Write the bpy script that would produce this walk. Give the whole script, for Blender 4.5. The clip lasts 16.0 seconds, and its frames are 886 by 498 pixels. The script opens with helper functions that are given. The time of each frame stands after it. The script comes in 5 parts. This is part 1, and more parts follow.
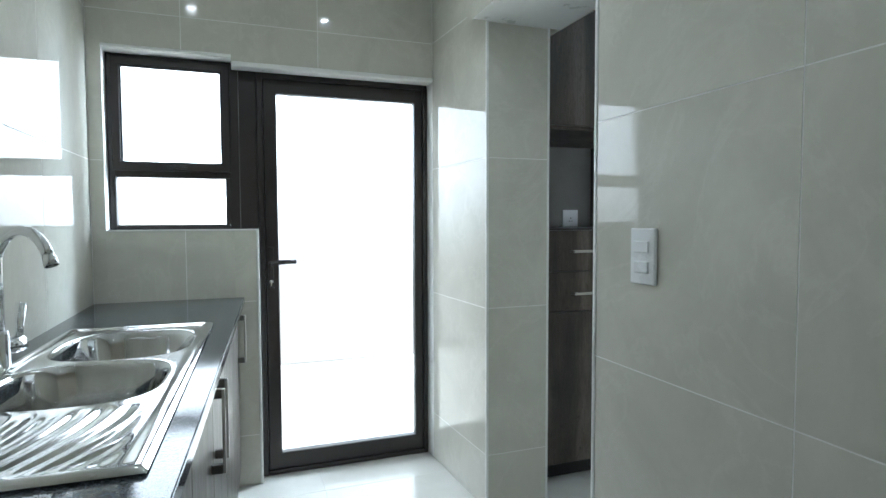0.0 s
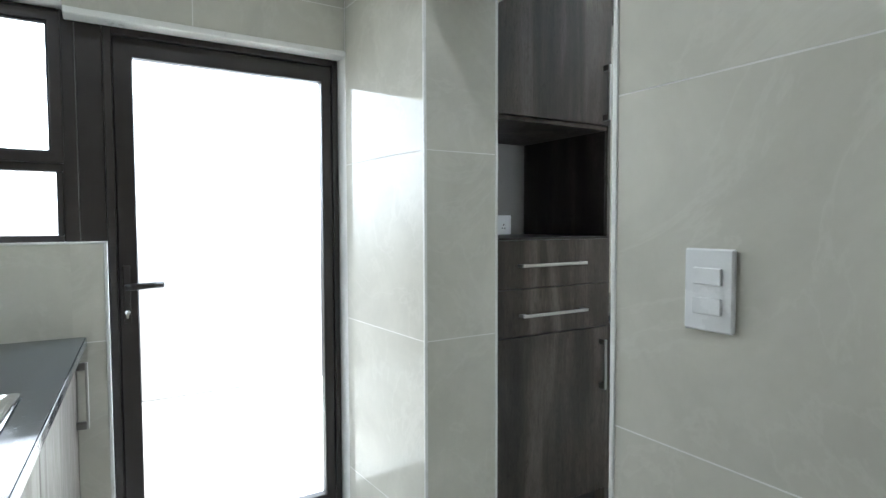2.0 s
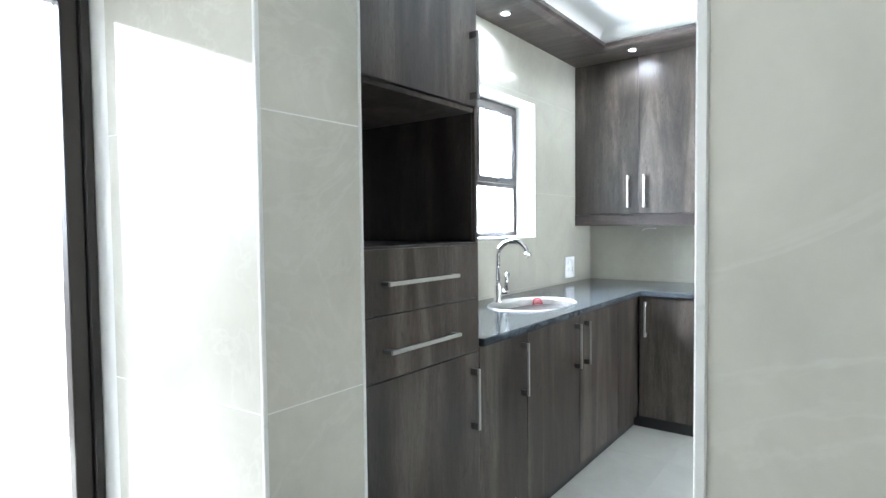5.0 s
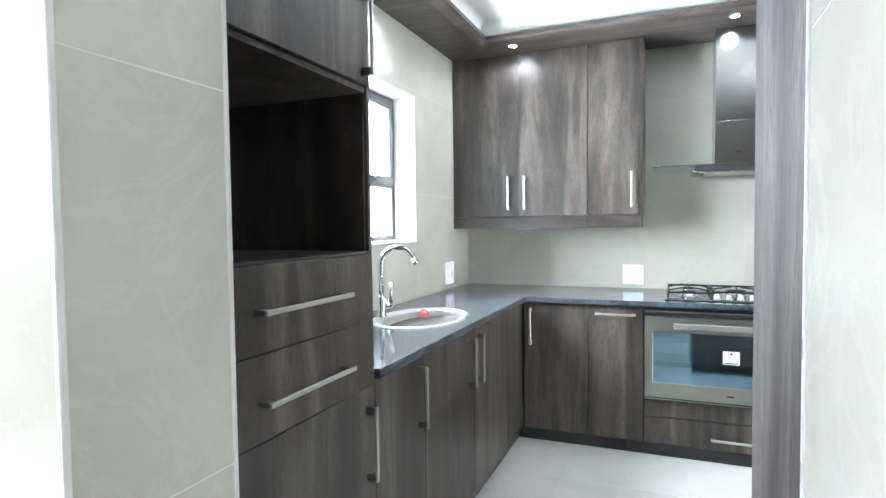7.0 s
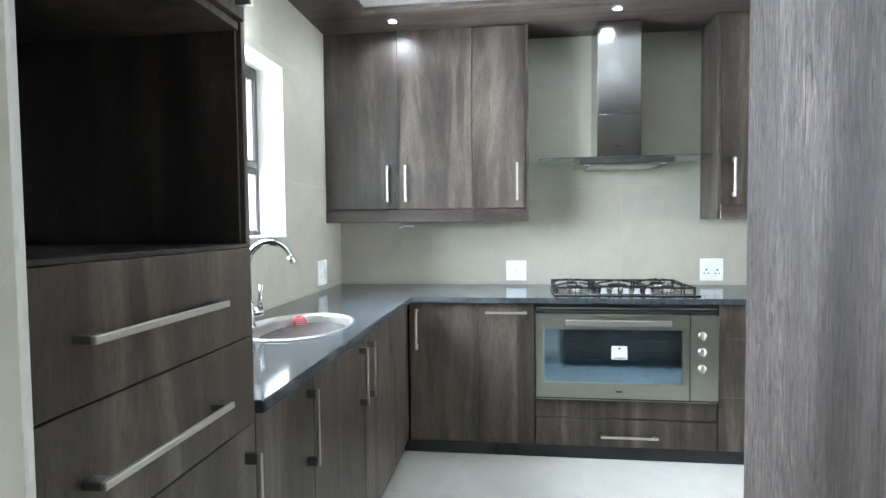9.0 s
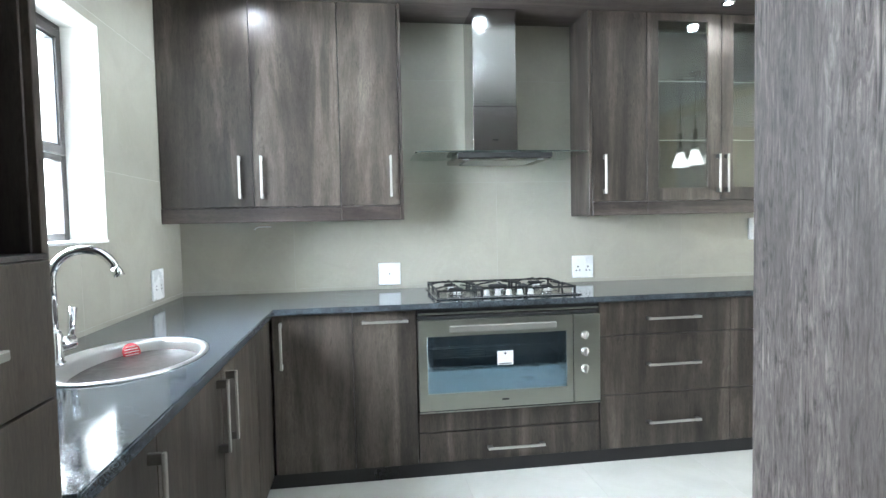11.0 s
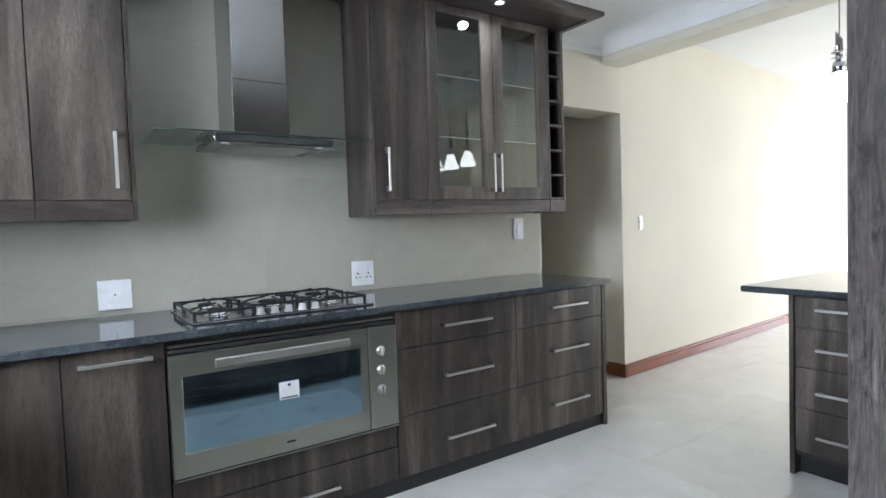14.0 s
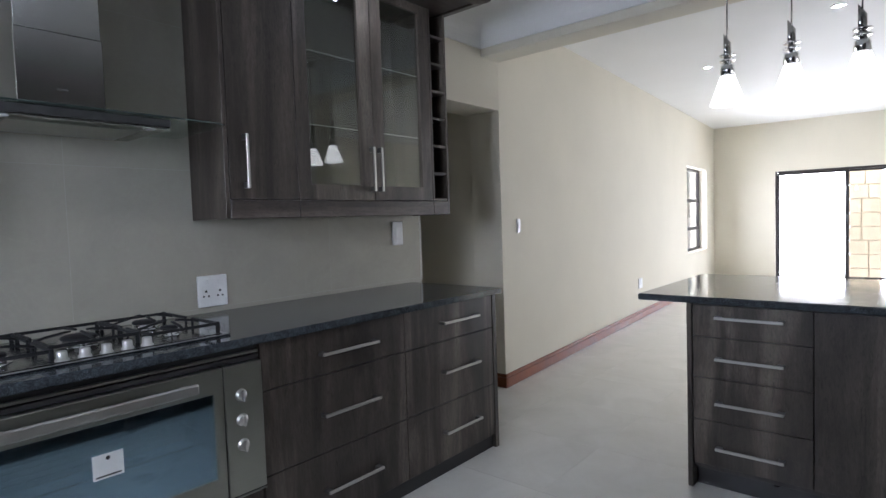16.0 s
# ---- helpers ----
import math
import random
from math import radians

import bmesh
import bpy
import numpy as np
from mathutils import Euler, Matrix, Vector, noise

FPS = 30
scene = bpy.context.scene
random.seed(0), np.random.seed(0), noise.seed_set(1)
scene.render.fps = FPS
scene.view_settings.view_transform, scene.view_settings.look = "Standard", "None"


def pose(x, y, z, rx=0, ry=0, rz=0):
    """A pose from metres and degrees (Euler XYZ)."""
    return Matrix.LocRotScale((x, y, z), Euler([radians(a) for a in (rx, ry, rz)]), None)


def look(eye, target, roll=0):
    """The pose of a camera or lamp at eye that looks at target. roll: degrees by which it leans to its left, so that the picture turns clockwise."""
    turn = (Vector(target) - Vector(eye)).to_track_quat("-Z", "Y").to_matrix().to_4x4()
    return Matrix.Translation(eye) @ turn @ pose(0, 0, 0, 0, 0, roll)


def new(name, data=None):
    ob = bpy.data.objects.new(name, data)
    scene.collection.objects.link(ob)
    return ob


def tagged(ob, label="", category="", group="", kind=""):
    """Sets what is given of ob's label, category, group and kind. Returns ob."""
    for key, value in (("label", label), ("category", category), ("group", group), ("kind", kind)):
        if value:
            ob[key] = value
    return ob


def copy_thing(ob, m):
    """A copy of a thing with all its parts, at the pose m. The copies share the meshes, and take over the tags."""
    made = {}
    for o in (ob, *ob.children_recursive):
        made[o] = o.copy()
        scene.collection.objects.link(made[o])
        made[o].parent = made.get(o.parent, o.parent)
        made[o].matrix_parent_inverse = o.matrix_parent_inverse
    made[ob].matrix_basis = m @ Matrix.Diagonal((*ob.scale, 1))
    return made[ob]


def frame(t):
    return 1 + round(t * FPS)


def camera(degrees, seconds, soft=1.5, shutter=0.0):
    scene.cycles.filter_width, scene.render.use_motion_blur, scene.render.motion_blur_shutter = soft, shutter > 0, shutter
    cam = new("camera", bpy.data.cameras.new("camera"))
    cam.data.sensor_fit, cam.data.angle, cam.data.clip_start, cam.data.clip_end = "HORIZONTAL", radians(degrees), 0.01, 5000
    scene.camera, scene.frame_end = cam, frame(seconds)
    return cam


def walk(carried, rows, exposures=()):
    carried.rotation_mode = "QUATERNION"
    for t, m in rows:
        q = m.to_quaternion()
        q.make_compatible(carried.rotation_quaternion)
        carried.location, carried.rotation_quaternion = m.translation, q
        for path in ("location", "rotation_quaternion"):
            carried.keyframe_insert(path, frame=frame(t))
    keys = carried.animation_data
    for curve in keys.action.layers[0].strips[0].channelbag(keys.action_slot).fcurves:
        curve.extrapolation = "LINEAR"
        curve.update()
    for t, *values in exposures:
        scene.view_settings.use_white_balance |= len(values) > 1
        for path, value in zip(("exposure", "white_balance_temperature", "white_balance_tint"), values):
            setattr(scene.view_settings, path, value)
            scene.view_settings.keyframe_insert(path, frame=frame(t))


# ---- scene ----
cam = camera(76.4, 16.0)
PATH = [
    (0, (1.257, 1.015, 1.26), (1.936, 2.894, 1.159), -0.2),
    (0.5, (1.295, 1.181, 1.276), (2.018, 3.044, 1.176), -0.1),
    (1, (1.297, 1.319, 1.284), (2.12, 3.139, 1.183), -0.0),
    (1.5, (1.299, 1.431, 1.284), (2.233, 3.197, 1.189), -0.0),
    (2, (1.325, 1.569, 1.284), (2.362, 3.277, 1.19), -0.2),
    (2.5, (1.34, 1.704, 1.284), (2.471, 3.352, 1.192), -0.4),
    (3, (1.369, 1.843, 1.283), (2.592, 3.423, 1.195), -0.4),
    (3.5, (1.395, 1.958, 1.281), (2.73, 3.445, 1.199), -0.7),
    (4, (1.43, 2.042, 1.276), (2.869, 3.43, 1.196), -0.7),
    (6.5, (1.725, 2.422, 1.279), (3.517, 3.307, 1.2), -0.7),
    (7, (1.78, 2.491, 1.292), (3.63, 3.247, 1.211), -0.7),
    (7.5, (1.839, 2.537, 1.286), (3.734, 3.171, 1.198), -0.7),
    (8, (1.9, 2.602, 1.282), (3.834, 3.106, 1.198), -0.8),
    (8.5, (1.984, 2.673, 1.265), (3.946, 3.053, 1.18), -0.7),
    (11, (2.381, 2.876, 1.253), (4.359, 2.601, 1.158), -1.2),
    (11.5, (2.481, 2.903, 1.244), (4.431, 2.466, 1.156), -1.5),
    (12, (2.554, 2.932, 1.232), (4.459, 2.329, 1.149), -1.6),
    (12.5, (2.653, 2.942, 1.225), (4.505, 2.193, 1.14), -1.7),
    (13, (2.746, 2.953, 1.22), (4.535, 2.062, 1.138), -1.7),
    (13.5, (2.816, 2.958, 1.212), (4.537, 1.943, 1.13), -1.8),
    (14, (2.888, 2.937, 1.209), (4.535, 1.805, 1.126), -1.9),
    (14.5, (2.986, 2.891, 1.21), (4.562, 1.663, 1.123), -1.9),
    (15, (3.103, 2.849, 1.215), (4.593, 1.517, 1.125), -2.0),
    (15.5, (3.19, 2.8, 1.223), (4.592, 1.377, 1.128), -2.0),
    (16, (3.315, 2.76, 1.236), (4.615, 1.243, 1.136), -1.9),
]

# exposure follows the light level met on the way
EXPOSURES = [(0.0, 0.36, 5350, 3), (1.0, 0.54, 5450, 5), (2.5, 0.68, 5550, 7), (4.0, 1.02, 5550, 8), (7.0, 1.30, 5600, 8), (8.5, 1.00, 5700, 8), (11.0, 0.98, 5650, 7), (13.0, 0.54, 5650, 10), (14.5, -0.16, 5600, 14), (16.0, -0.86, 5600, 17)]
walk(cam, [(t, look(eye, target, roll)) for t, eye, target, roll in PATH], EXPOSURES)

# ---- world and light ----
world = bpy.data.worlds.new("sky")
scene.world = world
world.use_nodes = True
wn = world.node_tree.nodes
sky = wn.new("ShaderNodeTexSky")
sky.sky_type = "NISHITA"
sky.sun_disc = False
sky.sun_elevation = radians(64)
sky.sun_rotation = radians(258)
wn["Background"].inputs["Strength"].default_value = 0.1
world.node_tree.links.new(sky.outputs["Color"], wn["Background"].inputs["Color"])

sun_lamp = bpy.data.lights.new("sun", "SUN")
sun_lamp.energy, sun_lamp.angle, sun_lamp.color = 3.0, radians(0.5), (1.0, 0.95, 0.88)
sun = new("sun", sun_lamp)
sun.matrix_world = look((-7, -1.5, 15), (0, 0, 0))

DAY_DOOR, DAY_KITCHEN, DAY_LIVING = 5.3, 50.0, 27.0
SPOT_WATTS, PENDANT_GLOW, LAMP_GLOW = 8.0, 7.0, 40.0

# ---- materials ----


def material(name):
    m = bpy.data.materials.new(name)
    m.use_nodes = True
    return m, m.node_tree.nodes, m.node_tree.links, m.node_tree.nodes["Principled BSDF"]


def place(nodes, links, scale, shift=True):
    """World position times a scale, shifted at random from object to object."""
    geo, mul = nodes.new("ShaderNodeNewGeometry"), nodes.new("ShaderNodeVectorMath")
    mul.operation = "MULTIPLY"
    mul.inputs[1].default_value = scale
    if shift:
        info, add, amount = nodes.new("ShaderNodeObjectInfo"), nodes.new("ShaderNodeVectorMath"), nodes.new("ShaderNodeMath")
        amount.operation = "MULTIPLY"
        amount.inputs[1].default_value = 23.0
        links.new(info.outputs["Random"], amount.inputs[0])
        links.new(geo.outputs["Position"], add.inputs[0])
        links.new(amount.outputs[0], add.inputs[1])
        links.new(add.outputs[0], mul.inputs[0])
    else:
        links.new(geo.outputs["Position"], mul.inputs[0])
    return mul.outputs[0]


def noise_of(nodes, links, vector, scale=1.0, detail=4.0, rough=0.55, distortion=0.0):
    n = nodes.new("ShaderNodeTexNoise")
    n.inputs["Scale"].default_value, n.inputs["Detail"].default_value = scale, detail
    n.inputs["Roughness"].default_value, n.inputs["Distortion"].default_value = rough, distortion
    links.new(vector, n.inputs["Vector"])
    return n.outputs["Fac"]


def ramp_of(nodes, links, value, stops):
    r = nodes.new("ShaderNodeValToRGB")
    while len(r.color_ramp.elements) < len(stops):
        r.color_ramp.elements.new(0.5)
    for element, (at, colour) in zip(r.color_ramp.elements, stops):
        element.position, element.color = at, (*colour, 1)
    links.new(value, r.inputs["Fac"])
    return r.outputs["Color"]


def mixed(nodes, links, mode, factor, a, b):
    m = nodes.new("ShaderNodeMix")
    m.data_type, m.blend_type = "RGBA", mode
    for socket, value in ((m.inputs[0], factor), (m.inputs[6], a), (m.inputs[7], b)):
        if isinstance(value, (int, float)):
            socket.default_value = value
        elif isinstance(value, tuple):
            socket.default_value = (*value, 1)
        else:
            links.new(value, socket)
    return m.outputs[2]


def span(nodes, links, value, low, high):
    r = nodes.new("ShaderNodeMapRange")
    r.inputs["From Min"].default_value, r.inputs["From Max"].default_value = 0.3, 0.7
    r.inputs["To Min"].default_value, r.inputs["To Max"].default_value = low, high
    links.new(value, r.inputs["Value"])
    return r.outputs["Result"]


def relief(nodes, links, bsdf, value, strength, distance=0.001):
    b = nodes.new("ShaderNodeBump")
    b.inputs["Strength"].default_value, b.inputs["Distance"].default_value = strength, distance
    links.new(value, b.inputs["Height"])
    links.new(b.outputs["Normal"], bsdf.inputs["Normal"])


def plain(name, dark, light, scale=3.0, fine=60.0, rough=(0.4, 0.5), metal=0.0, bump=0.1, specular=0.5, stretch=(1, 1, 1)):
    """A surface with a slow and a fine variation between two near colours."""
    m, nodes, links, bsdf = material(name)
    vector = place(nodes, links, stretch)
    slow, quick = noise_of(nodes, links, vector, scale, 5.0), noise_of(nodes, links, vector, fine, 3.0)
    colour = ramp_of(nodes, links, slow, [(0.3, dark), (0.7, light)])
    colour = mixed(nodes, links, "OVERLAY", 0.12, colour, ramp_of(nodes, links, quick, [(0.3, (0.3, 0.3, 0.3)), (0.7, (0.7, 0.7, 0.7))]))
    links.new(colour, bsdf.inputs["Base Color"])
    links.new(span(nodes, links, slow, *rough), bsdf.inputs["Roughness"])
    bsdf.inputs["Metallic"].default_value = metal
    bsdf.inputs["Specular IOR Level"].default_value = specular
    if bump:
        relief(nodes, links, bsdf, quick, bump)
    return m


def wood_grain(name, darkest, dark, light, along=(1.0, 1.0, 0.07), rough=(0.30, 0.45), bump=0.5, shift=True, worn=0.0):
    """Board with grain along one axis: broad pale streaks, warped fibres, blotches and short dark cracks."""
    m, nodes, links, bsdf = material(name)
    near = tuple(x * 2.2 if x < 0.5 else x for x in along)
    knots = tuple(0.26 if x < 0.5 else x for x in along)
    slow = tuple(x * 1.6 if x < 0.5 else x for x in along)
    broad = noise_of(nodes, links, place(nodes, links, slow, shift), 5.5, 4.0, 0.55, 0.9)
    figure = noise_of(nodes, links, place(nodes, links, near, shift), 14.0, 7.0, 0.66, 2.2)
    fibre = noise_of(nodes, links, place(nodes, links, along, shift), 130.0, 5.0, 0.65, 0.8)
    hair = noise_of(nodes, links, place(nodes, links, near, shift), 420.0, 3.0, 0.6, 0.5)
    cloud = noise_of(nodes, links, place(nodes, links, (1, 1, 0.6), shift), 5.0, 5.0, 0.62, 0.6)
    crack = noise_of(nodes, links, place(nodes, links, near, shift), 46.0, 4.0, 0.6, 2.6)
    bark = noise_of(nodes, links, place(nodes, links, knots, shift), 52.0, 6.0, 0.68, 2.4)
    colour = ramp_of(nodes, links, broad, [(0.36, darkest), (0.50, dark), (0.64, light)])
    for amount, value, low in ((0.22, figure, 0.28), (0.34, fibre, 0.28), (0.30, hair, 0.28), (0.36, cloud, 0.30)):
        colour = mixed(nodes, links, "OVERLAY", amount, colour, ramp_of(nodes, links, value, [(low, (0.25, 0.25, 0.25)), (1 - low, (0.75, 0.75, 0.75))]))
    colour = mixed(nodes, links, "MULTIPLY", 0.62, colour, ramp_of(nodes, links, crack, [(0.28, (0.25, 0.23, 0.22)), (0.35, (1, 1, 1))]))
    mark = ramp_of(nodes, links, bark, [(0.36, (0.52, 0.51, 0.50)), (0.47, (1, 1, 1)), (0.66, (1.3, 1.28, 1.26))])
    colour = mixed(nodes, links, "MULTIPLY", span(nodes, links, cloud, 0.15, 0.80), colour, mark)
    if worn:
        tear = noise_of(nodes, links, place(nodes, links, tuple(0.11 if x < 0.5 else x for x in along), shift), 85.0, 6.0, 0.68, 2.0)
        split = ramp_of(nodes, links, tear, [(0.38, (0.28, 0.27, 0.28)), (0.46, (0.90, 0.90, 0.90)), (0.54, (1.05, 1.05, 1.05)), (0.64, (1.8, 1.78, 1.78))])
        colour = mixed(nodes, links, "MULTIPLY", span(nodes, links, cloud, worn * 0.15, worn), colour, split)
    links.new(colour, bsdf.inputs["Base Color"])
    links.new(span(nodes, links, figure, *rough), bsdf.inputs["Roughness"])
    bsdf.inputs["Specular IOR Level"].default_value = 0.14 if worn else 0.36
    height = mixed(nodes, links, "MIX", 0.6, fibre, bark)
    relief(nodes, links, bsdf, height, bump, 0.0006)
    return m


def stone_tile(name, base, pale, vein, rough):
    """Polished porcelain with soft clouds and thin, broken veins."""
    m, nodes, links, bsdf = material(name)
    vector = place(nodes, links, (1, 1, 1))
    cloud = noise_of(nodes, links, vector, 3.2, 6.0, 0.6, 0.8)
    grain = noise_of(nodes, links, vector, 55.0, 3.0, 0.6)
    colour = ramp_of(nodes, links, cloud, [(0.32, base), (0.68, pale)])
    wave = noise_of(nodes, links, vector, 2.1, 7.0, 0.6, 1.6)
    line = nodes.new("ShaderNodeMath")
    line.operation, line.inputs[1].default_value = "SUBTRACT", 0.5
    links.new(wave, line.inputs[0])
    size = nodes.new("ShaderNodeMath")
    size.operation = "ABSOLUTE"
    links.new(line.outputs[0], size.inputs[0])
    thin = ramp_of(nodes, links, size.outputs[0], [(0.0, (1, 1, 1)), (0.022, (0, 0, 0))])
    colour = mixed(nodes, links, "MIX", mixed(nodes, links, "MULTIPLY", 1.0, thin, (0.35, 0.35, 0.35)), colour, vein)
    colour = mixed(nodes, links, "OVERLAY", 0.05, colour, ramp_of(nodes, links, grain, [(0.3, (0.35, 0.35, 0.35)), (0.7, (0.65, 0.65, 0.65))]))
    links.new(colour, bsdf.inputs["Base Color"])
    links.new(span(nodes, links, cloud, *rough), bsdf.inputs["Roughness"])
    bsdf.inputs["Specular IOR Level"].default_value = 0.34
    relief(nodes, links, bsdf, cloud, 0.006, 0.002)
    return m


def granite(name):
    m, nodes, links, bsdf = material(name)
    vector = place(nodes, links, (1, 1, 1), False)
    fleck, blot = noise_of(nodes, links, vector, 300.0, 3.0, 0.65), noise_of(nodes, links, vector, 14.0, 5.0, 0.6, 0.6)
    colour = ramp_of(nodes, links, fleck, [(0.32, (0.030, 0.036, 0.041)), (0.52, (0.058, 0.067, 0.075)), (0.72, (0.115, 0.128, 0.140))])
    clump = noise_of(nodes, links, vector, 70.0, 5.0, 0.7, 0.8)
    colour = mixed(nodes, links, "OVERLAY", 0.4, colour, ramp_of(nodes, links, clump, [(0.36, (0.18, 0.18, 0.18)), (0.64, (0.82, 0.84, 0.86))]))
    colour = mixed(nodes, links, "OVERLAY", 0.8, colour, ramp_of(nodes, links, blot, [(0.3, (0.25, 0.25, 0.25)), (0.7, (0.75, 0.75, 0.75))]))
    links.new(colour, bsdf.inputs["Base Color"])
    links.new(span(nodes, links, blot, 0.06, 0.13), bsdf.inputs["Roughness"])
    bsdf.inputs["Specular IOR Level"].default_value = 0.75
    return m


def brushed(name, colour, along, rough=(0.22, 0.34)):
    m, nodes, links, bsdf = material(name)
    lines = noise_of(nodes, links, place(nodes, links, along, False), 240.0, 3.0)
    links.new(ramp_of(nodes, links, lines, [(0.3, tuple(c * 0.95 for c in colour)), (0.7, colour)]), bsdf.inputs["Base Color"])
    links.new(span(nodes, links, lines, *rough), bsdf.inputs["Roughness"])
    bsdf.inputs["Metallic"].default_value = 1.0
    relief(nodes, links, bsdf, lines, 0.02, 0.0001)
    return m


def clear_glass(name, tint=(1, 1, 1), gloss=0.01, least=0.045, sheen=(1, 1, 1)):
    """A thin pane: clear, with a gloss that grows towards grazing views."""
    m, nodes, links, bsdf = material(name)
    nodes.remove(bsdf)
    clear, shine, weight, power, scale, blend = (nodes.new("ShaderNode" + n) for n in ("BsdfTransparent", "BsdfGlossy", "LayerWeight", "Math", "Math", "MixShader"))
    clear.inputs["Color"].default_value = (*tint, 1)
    shine.inputs["Roughness"].default_value = gloss
    shine.inputs["Color"].default_value = (*sheen, 1)
    weight.inputs["Blend"].default_value = 0.5
    power.operation, power.inputs[1].default_value = "POWER", 4.0
    scale.operation, scale.inputs[1].default_value, scale.inputs[2].default_value = "MULTIPLY_ADD", 0.95 - least, least
    links.new(weight.outputs["Facing"], power.inputs[0])
    links.new(power.outputs[0], scale.inputs[0])
    links.new(scale.outputs[0], blend.inputs[0])
    links.new(clear.outputs[0], blend.inputs[1])
    links.new(shine.outputs[0], blend.inputs[2])
    links.new(blend.outputs[0], nodes["Material Output"].inputs["Surface"])
    return m


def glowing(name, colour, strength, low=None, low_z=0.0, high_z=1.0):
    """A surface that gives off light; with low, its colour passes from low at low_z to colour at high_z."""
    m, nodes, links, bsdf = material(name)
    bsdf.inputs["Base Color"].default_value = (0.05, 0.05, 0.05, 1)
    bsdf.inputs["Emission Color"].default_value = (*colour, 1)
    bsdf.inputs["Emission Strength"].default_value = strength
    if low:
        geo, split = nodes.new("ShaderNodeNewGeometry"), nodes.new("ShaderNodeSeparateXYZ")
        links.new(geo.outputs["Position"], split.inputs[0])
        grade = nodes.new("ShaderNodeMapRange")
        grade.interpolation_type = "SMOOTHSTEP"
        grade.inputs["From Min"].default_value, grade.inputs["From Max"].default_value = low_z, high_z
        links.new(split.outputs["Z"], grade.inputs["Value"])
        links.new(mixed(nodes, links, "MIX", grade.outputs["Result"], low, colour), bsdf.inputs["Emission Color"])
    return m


WOOD = wood_grain("weathered oak laminate", (0.033, 0.0270, 0.0222), (0.058, 0.0474, 0.0388), (0.112, 0.0948, 0.077))
WOOD_RUN = wood_grain("oak laminate cut from one board", (0.031, 0.0252, 0.0206), (0.061, 0.0495, 0.0402), (0.140, 0.117, 0.094), shift=False)
# same laminate with stronger grain; light on the side panel is put into its paler colours
WOOD_PANEL_LIT = wood_grain("deep-grained oak laminate, lit copy", (0.061, 0.0515, 0.0465), (0.087, 0.074, 0.067), (0.140, 0.122, 0.112), rough=(0.50, 0.64), bump=0.9, worn=1.0)
WOOD_Y = wood_grain("oak laminate with level grain", (0.036, 0.028, 0.0245), (0.062, 0.049, 0.043), (0.110, 0.092, 0.078), (1.0, 0.07, 1.0), shift=False)
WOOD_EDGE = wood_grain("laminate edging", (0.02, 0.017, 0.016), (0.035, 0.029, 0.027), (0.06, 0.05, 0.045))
MAHOGANY = plain("varnished mahogany", (0.15, 0.042, 0.016), (0.23, 0.072, 0.027), 7.0, 90.0, (0.38, 0.5), 0.0, 0.06, 0.3)
TILE = stone_tile("polished greige wall tile", (0.545, 0.533, 0.466), (0.635, 0.618, 0.542), (0.68, 0.665, 0.595), (0.025, 0.05))
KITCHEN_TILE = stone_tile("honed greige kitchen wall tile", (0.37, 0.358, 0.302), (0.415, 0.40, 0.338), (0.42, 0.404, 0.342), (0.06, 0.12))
FLOOR_TILE = stone_tile("polished cream floor tile", (0.62, 0.61, 0.56), (0.70, 0.69, 0.64), (0.66, 0.64, 0.58), (0.07, 0.14))
GROUT = plain("pale grout", (0.76, 0.75, 0.72), (0.82, 0.81, 0.78), 12.0, 200.0, (0.7, 0.85), 0.0, 0.3)
GROUT_TILE = plain("grout in the tile colour", (0.40, 0.388, 0.335), (0.44, 0.428, 0.37), 12.0, 200.0, (0.5, 0.7), 0.0, 0.2)
GROUT_FLOOR = plain("grey beige floor grout", (0.56, 0.55, 0.505), (0.61, 0.60, 0.555), 12.0, 200.0, (0.6, 0.8), 0.0, 0.2)
PLASTER = plain("cream wall paint", (0.66, 0.622, 0.515), (0.70, 0.66, 0.55), 1.6, 140.0, (0.75, 0.9), 0.0, 0.12, 0.25)
CEILING = plain("white ceiling paint", (0.78, 0.78, 0.76), (0.82, 0.82, 0.80), 1.2, 120.0, (0.6, 0.75), 0.0, 0.1)
REVEAL = plain("white reveal paint", (0.74, 0.73, 0.69), (0.80, 0.79, 0.75), 4.0, 140.0, (0.5, 0.65), 0.0, 0.15)
GRANITE = granite("dark speckled granite")
BRONZE = plain("bronze powder coat", (0.020, 0.016, 0.014), (0.032, 0.026, 0.023), 6.0, 300.0, (0.32, 0.42), 0.0, 0.08)
RUBBER = plain("black gasket", (0.01, 0.01, 0.01), (0.02, 0.02, 0.02), 8.0, 200.0, (0.5, 0.7), 0.0, 0.0)
PLINTH = plain("black plinth board", (0.012, 0.011, 0.012), (0.022, 0.020, 0.020), 5.0, 120.0, (0.25, 0.4), 0.0, 0.08)
STEEL = plain("satin hood steel", (0.40, 0.40, 0.385), (0.44, 0.44, 0.425), 2.0, 500.0, (0.17, 0.22), 1.0, 0.0)
STEEL_H = plain("satin steel handle", (0.50, 0.49, 0.46), (0.56, 0.55, 0.52), 4.0, 600.0, (0.36, 0.44), 1.0, 0.0)
SINK_STEEL = plain("satin sink steel", (0.58, 0.58, 0.57), (0.68, 0.68, 0.67), 9.0, 260.0, (0.07, 0.15), 1.0, 0.04)
CHROME = plain("chrome", (0.78, 0.79, 0.80), (0.84, 0.85, 0.86), 4.0, 100.0, (0.04, 0.08), 1.0, 0.0)
OVEN_STEEL = brushed("oven steel", (0.37, 0.375, 0.33), (1.0, 0.03, 1.0), (0.28, 0.4))
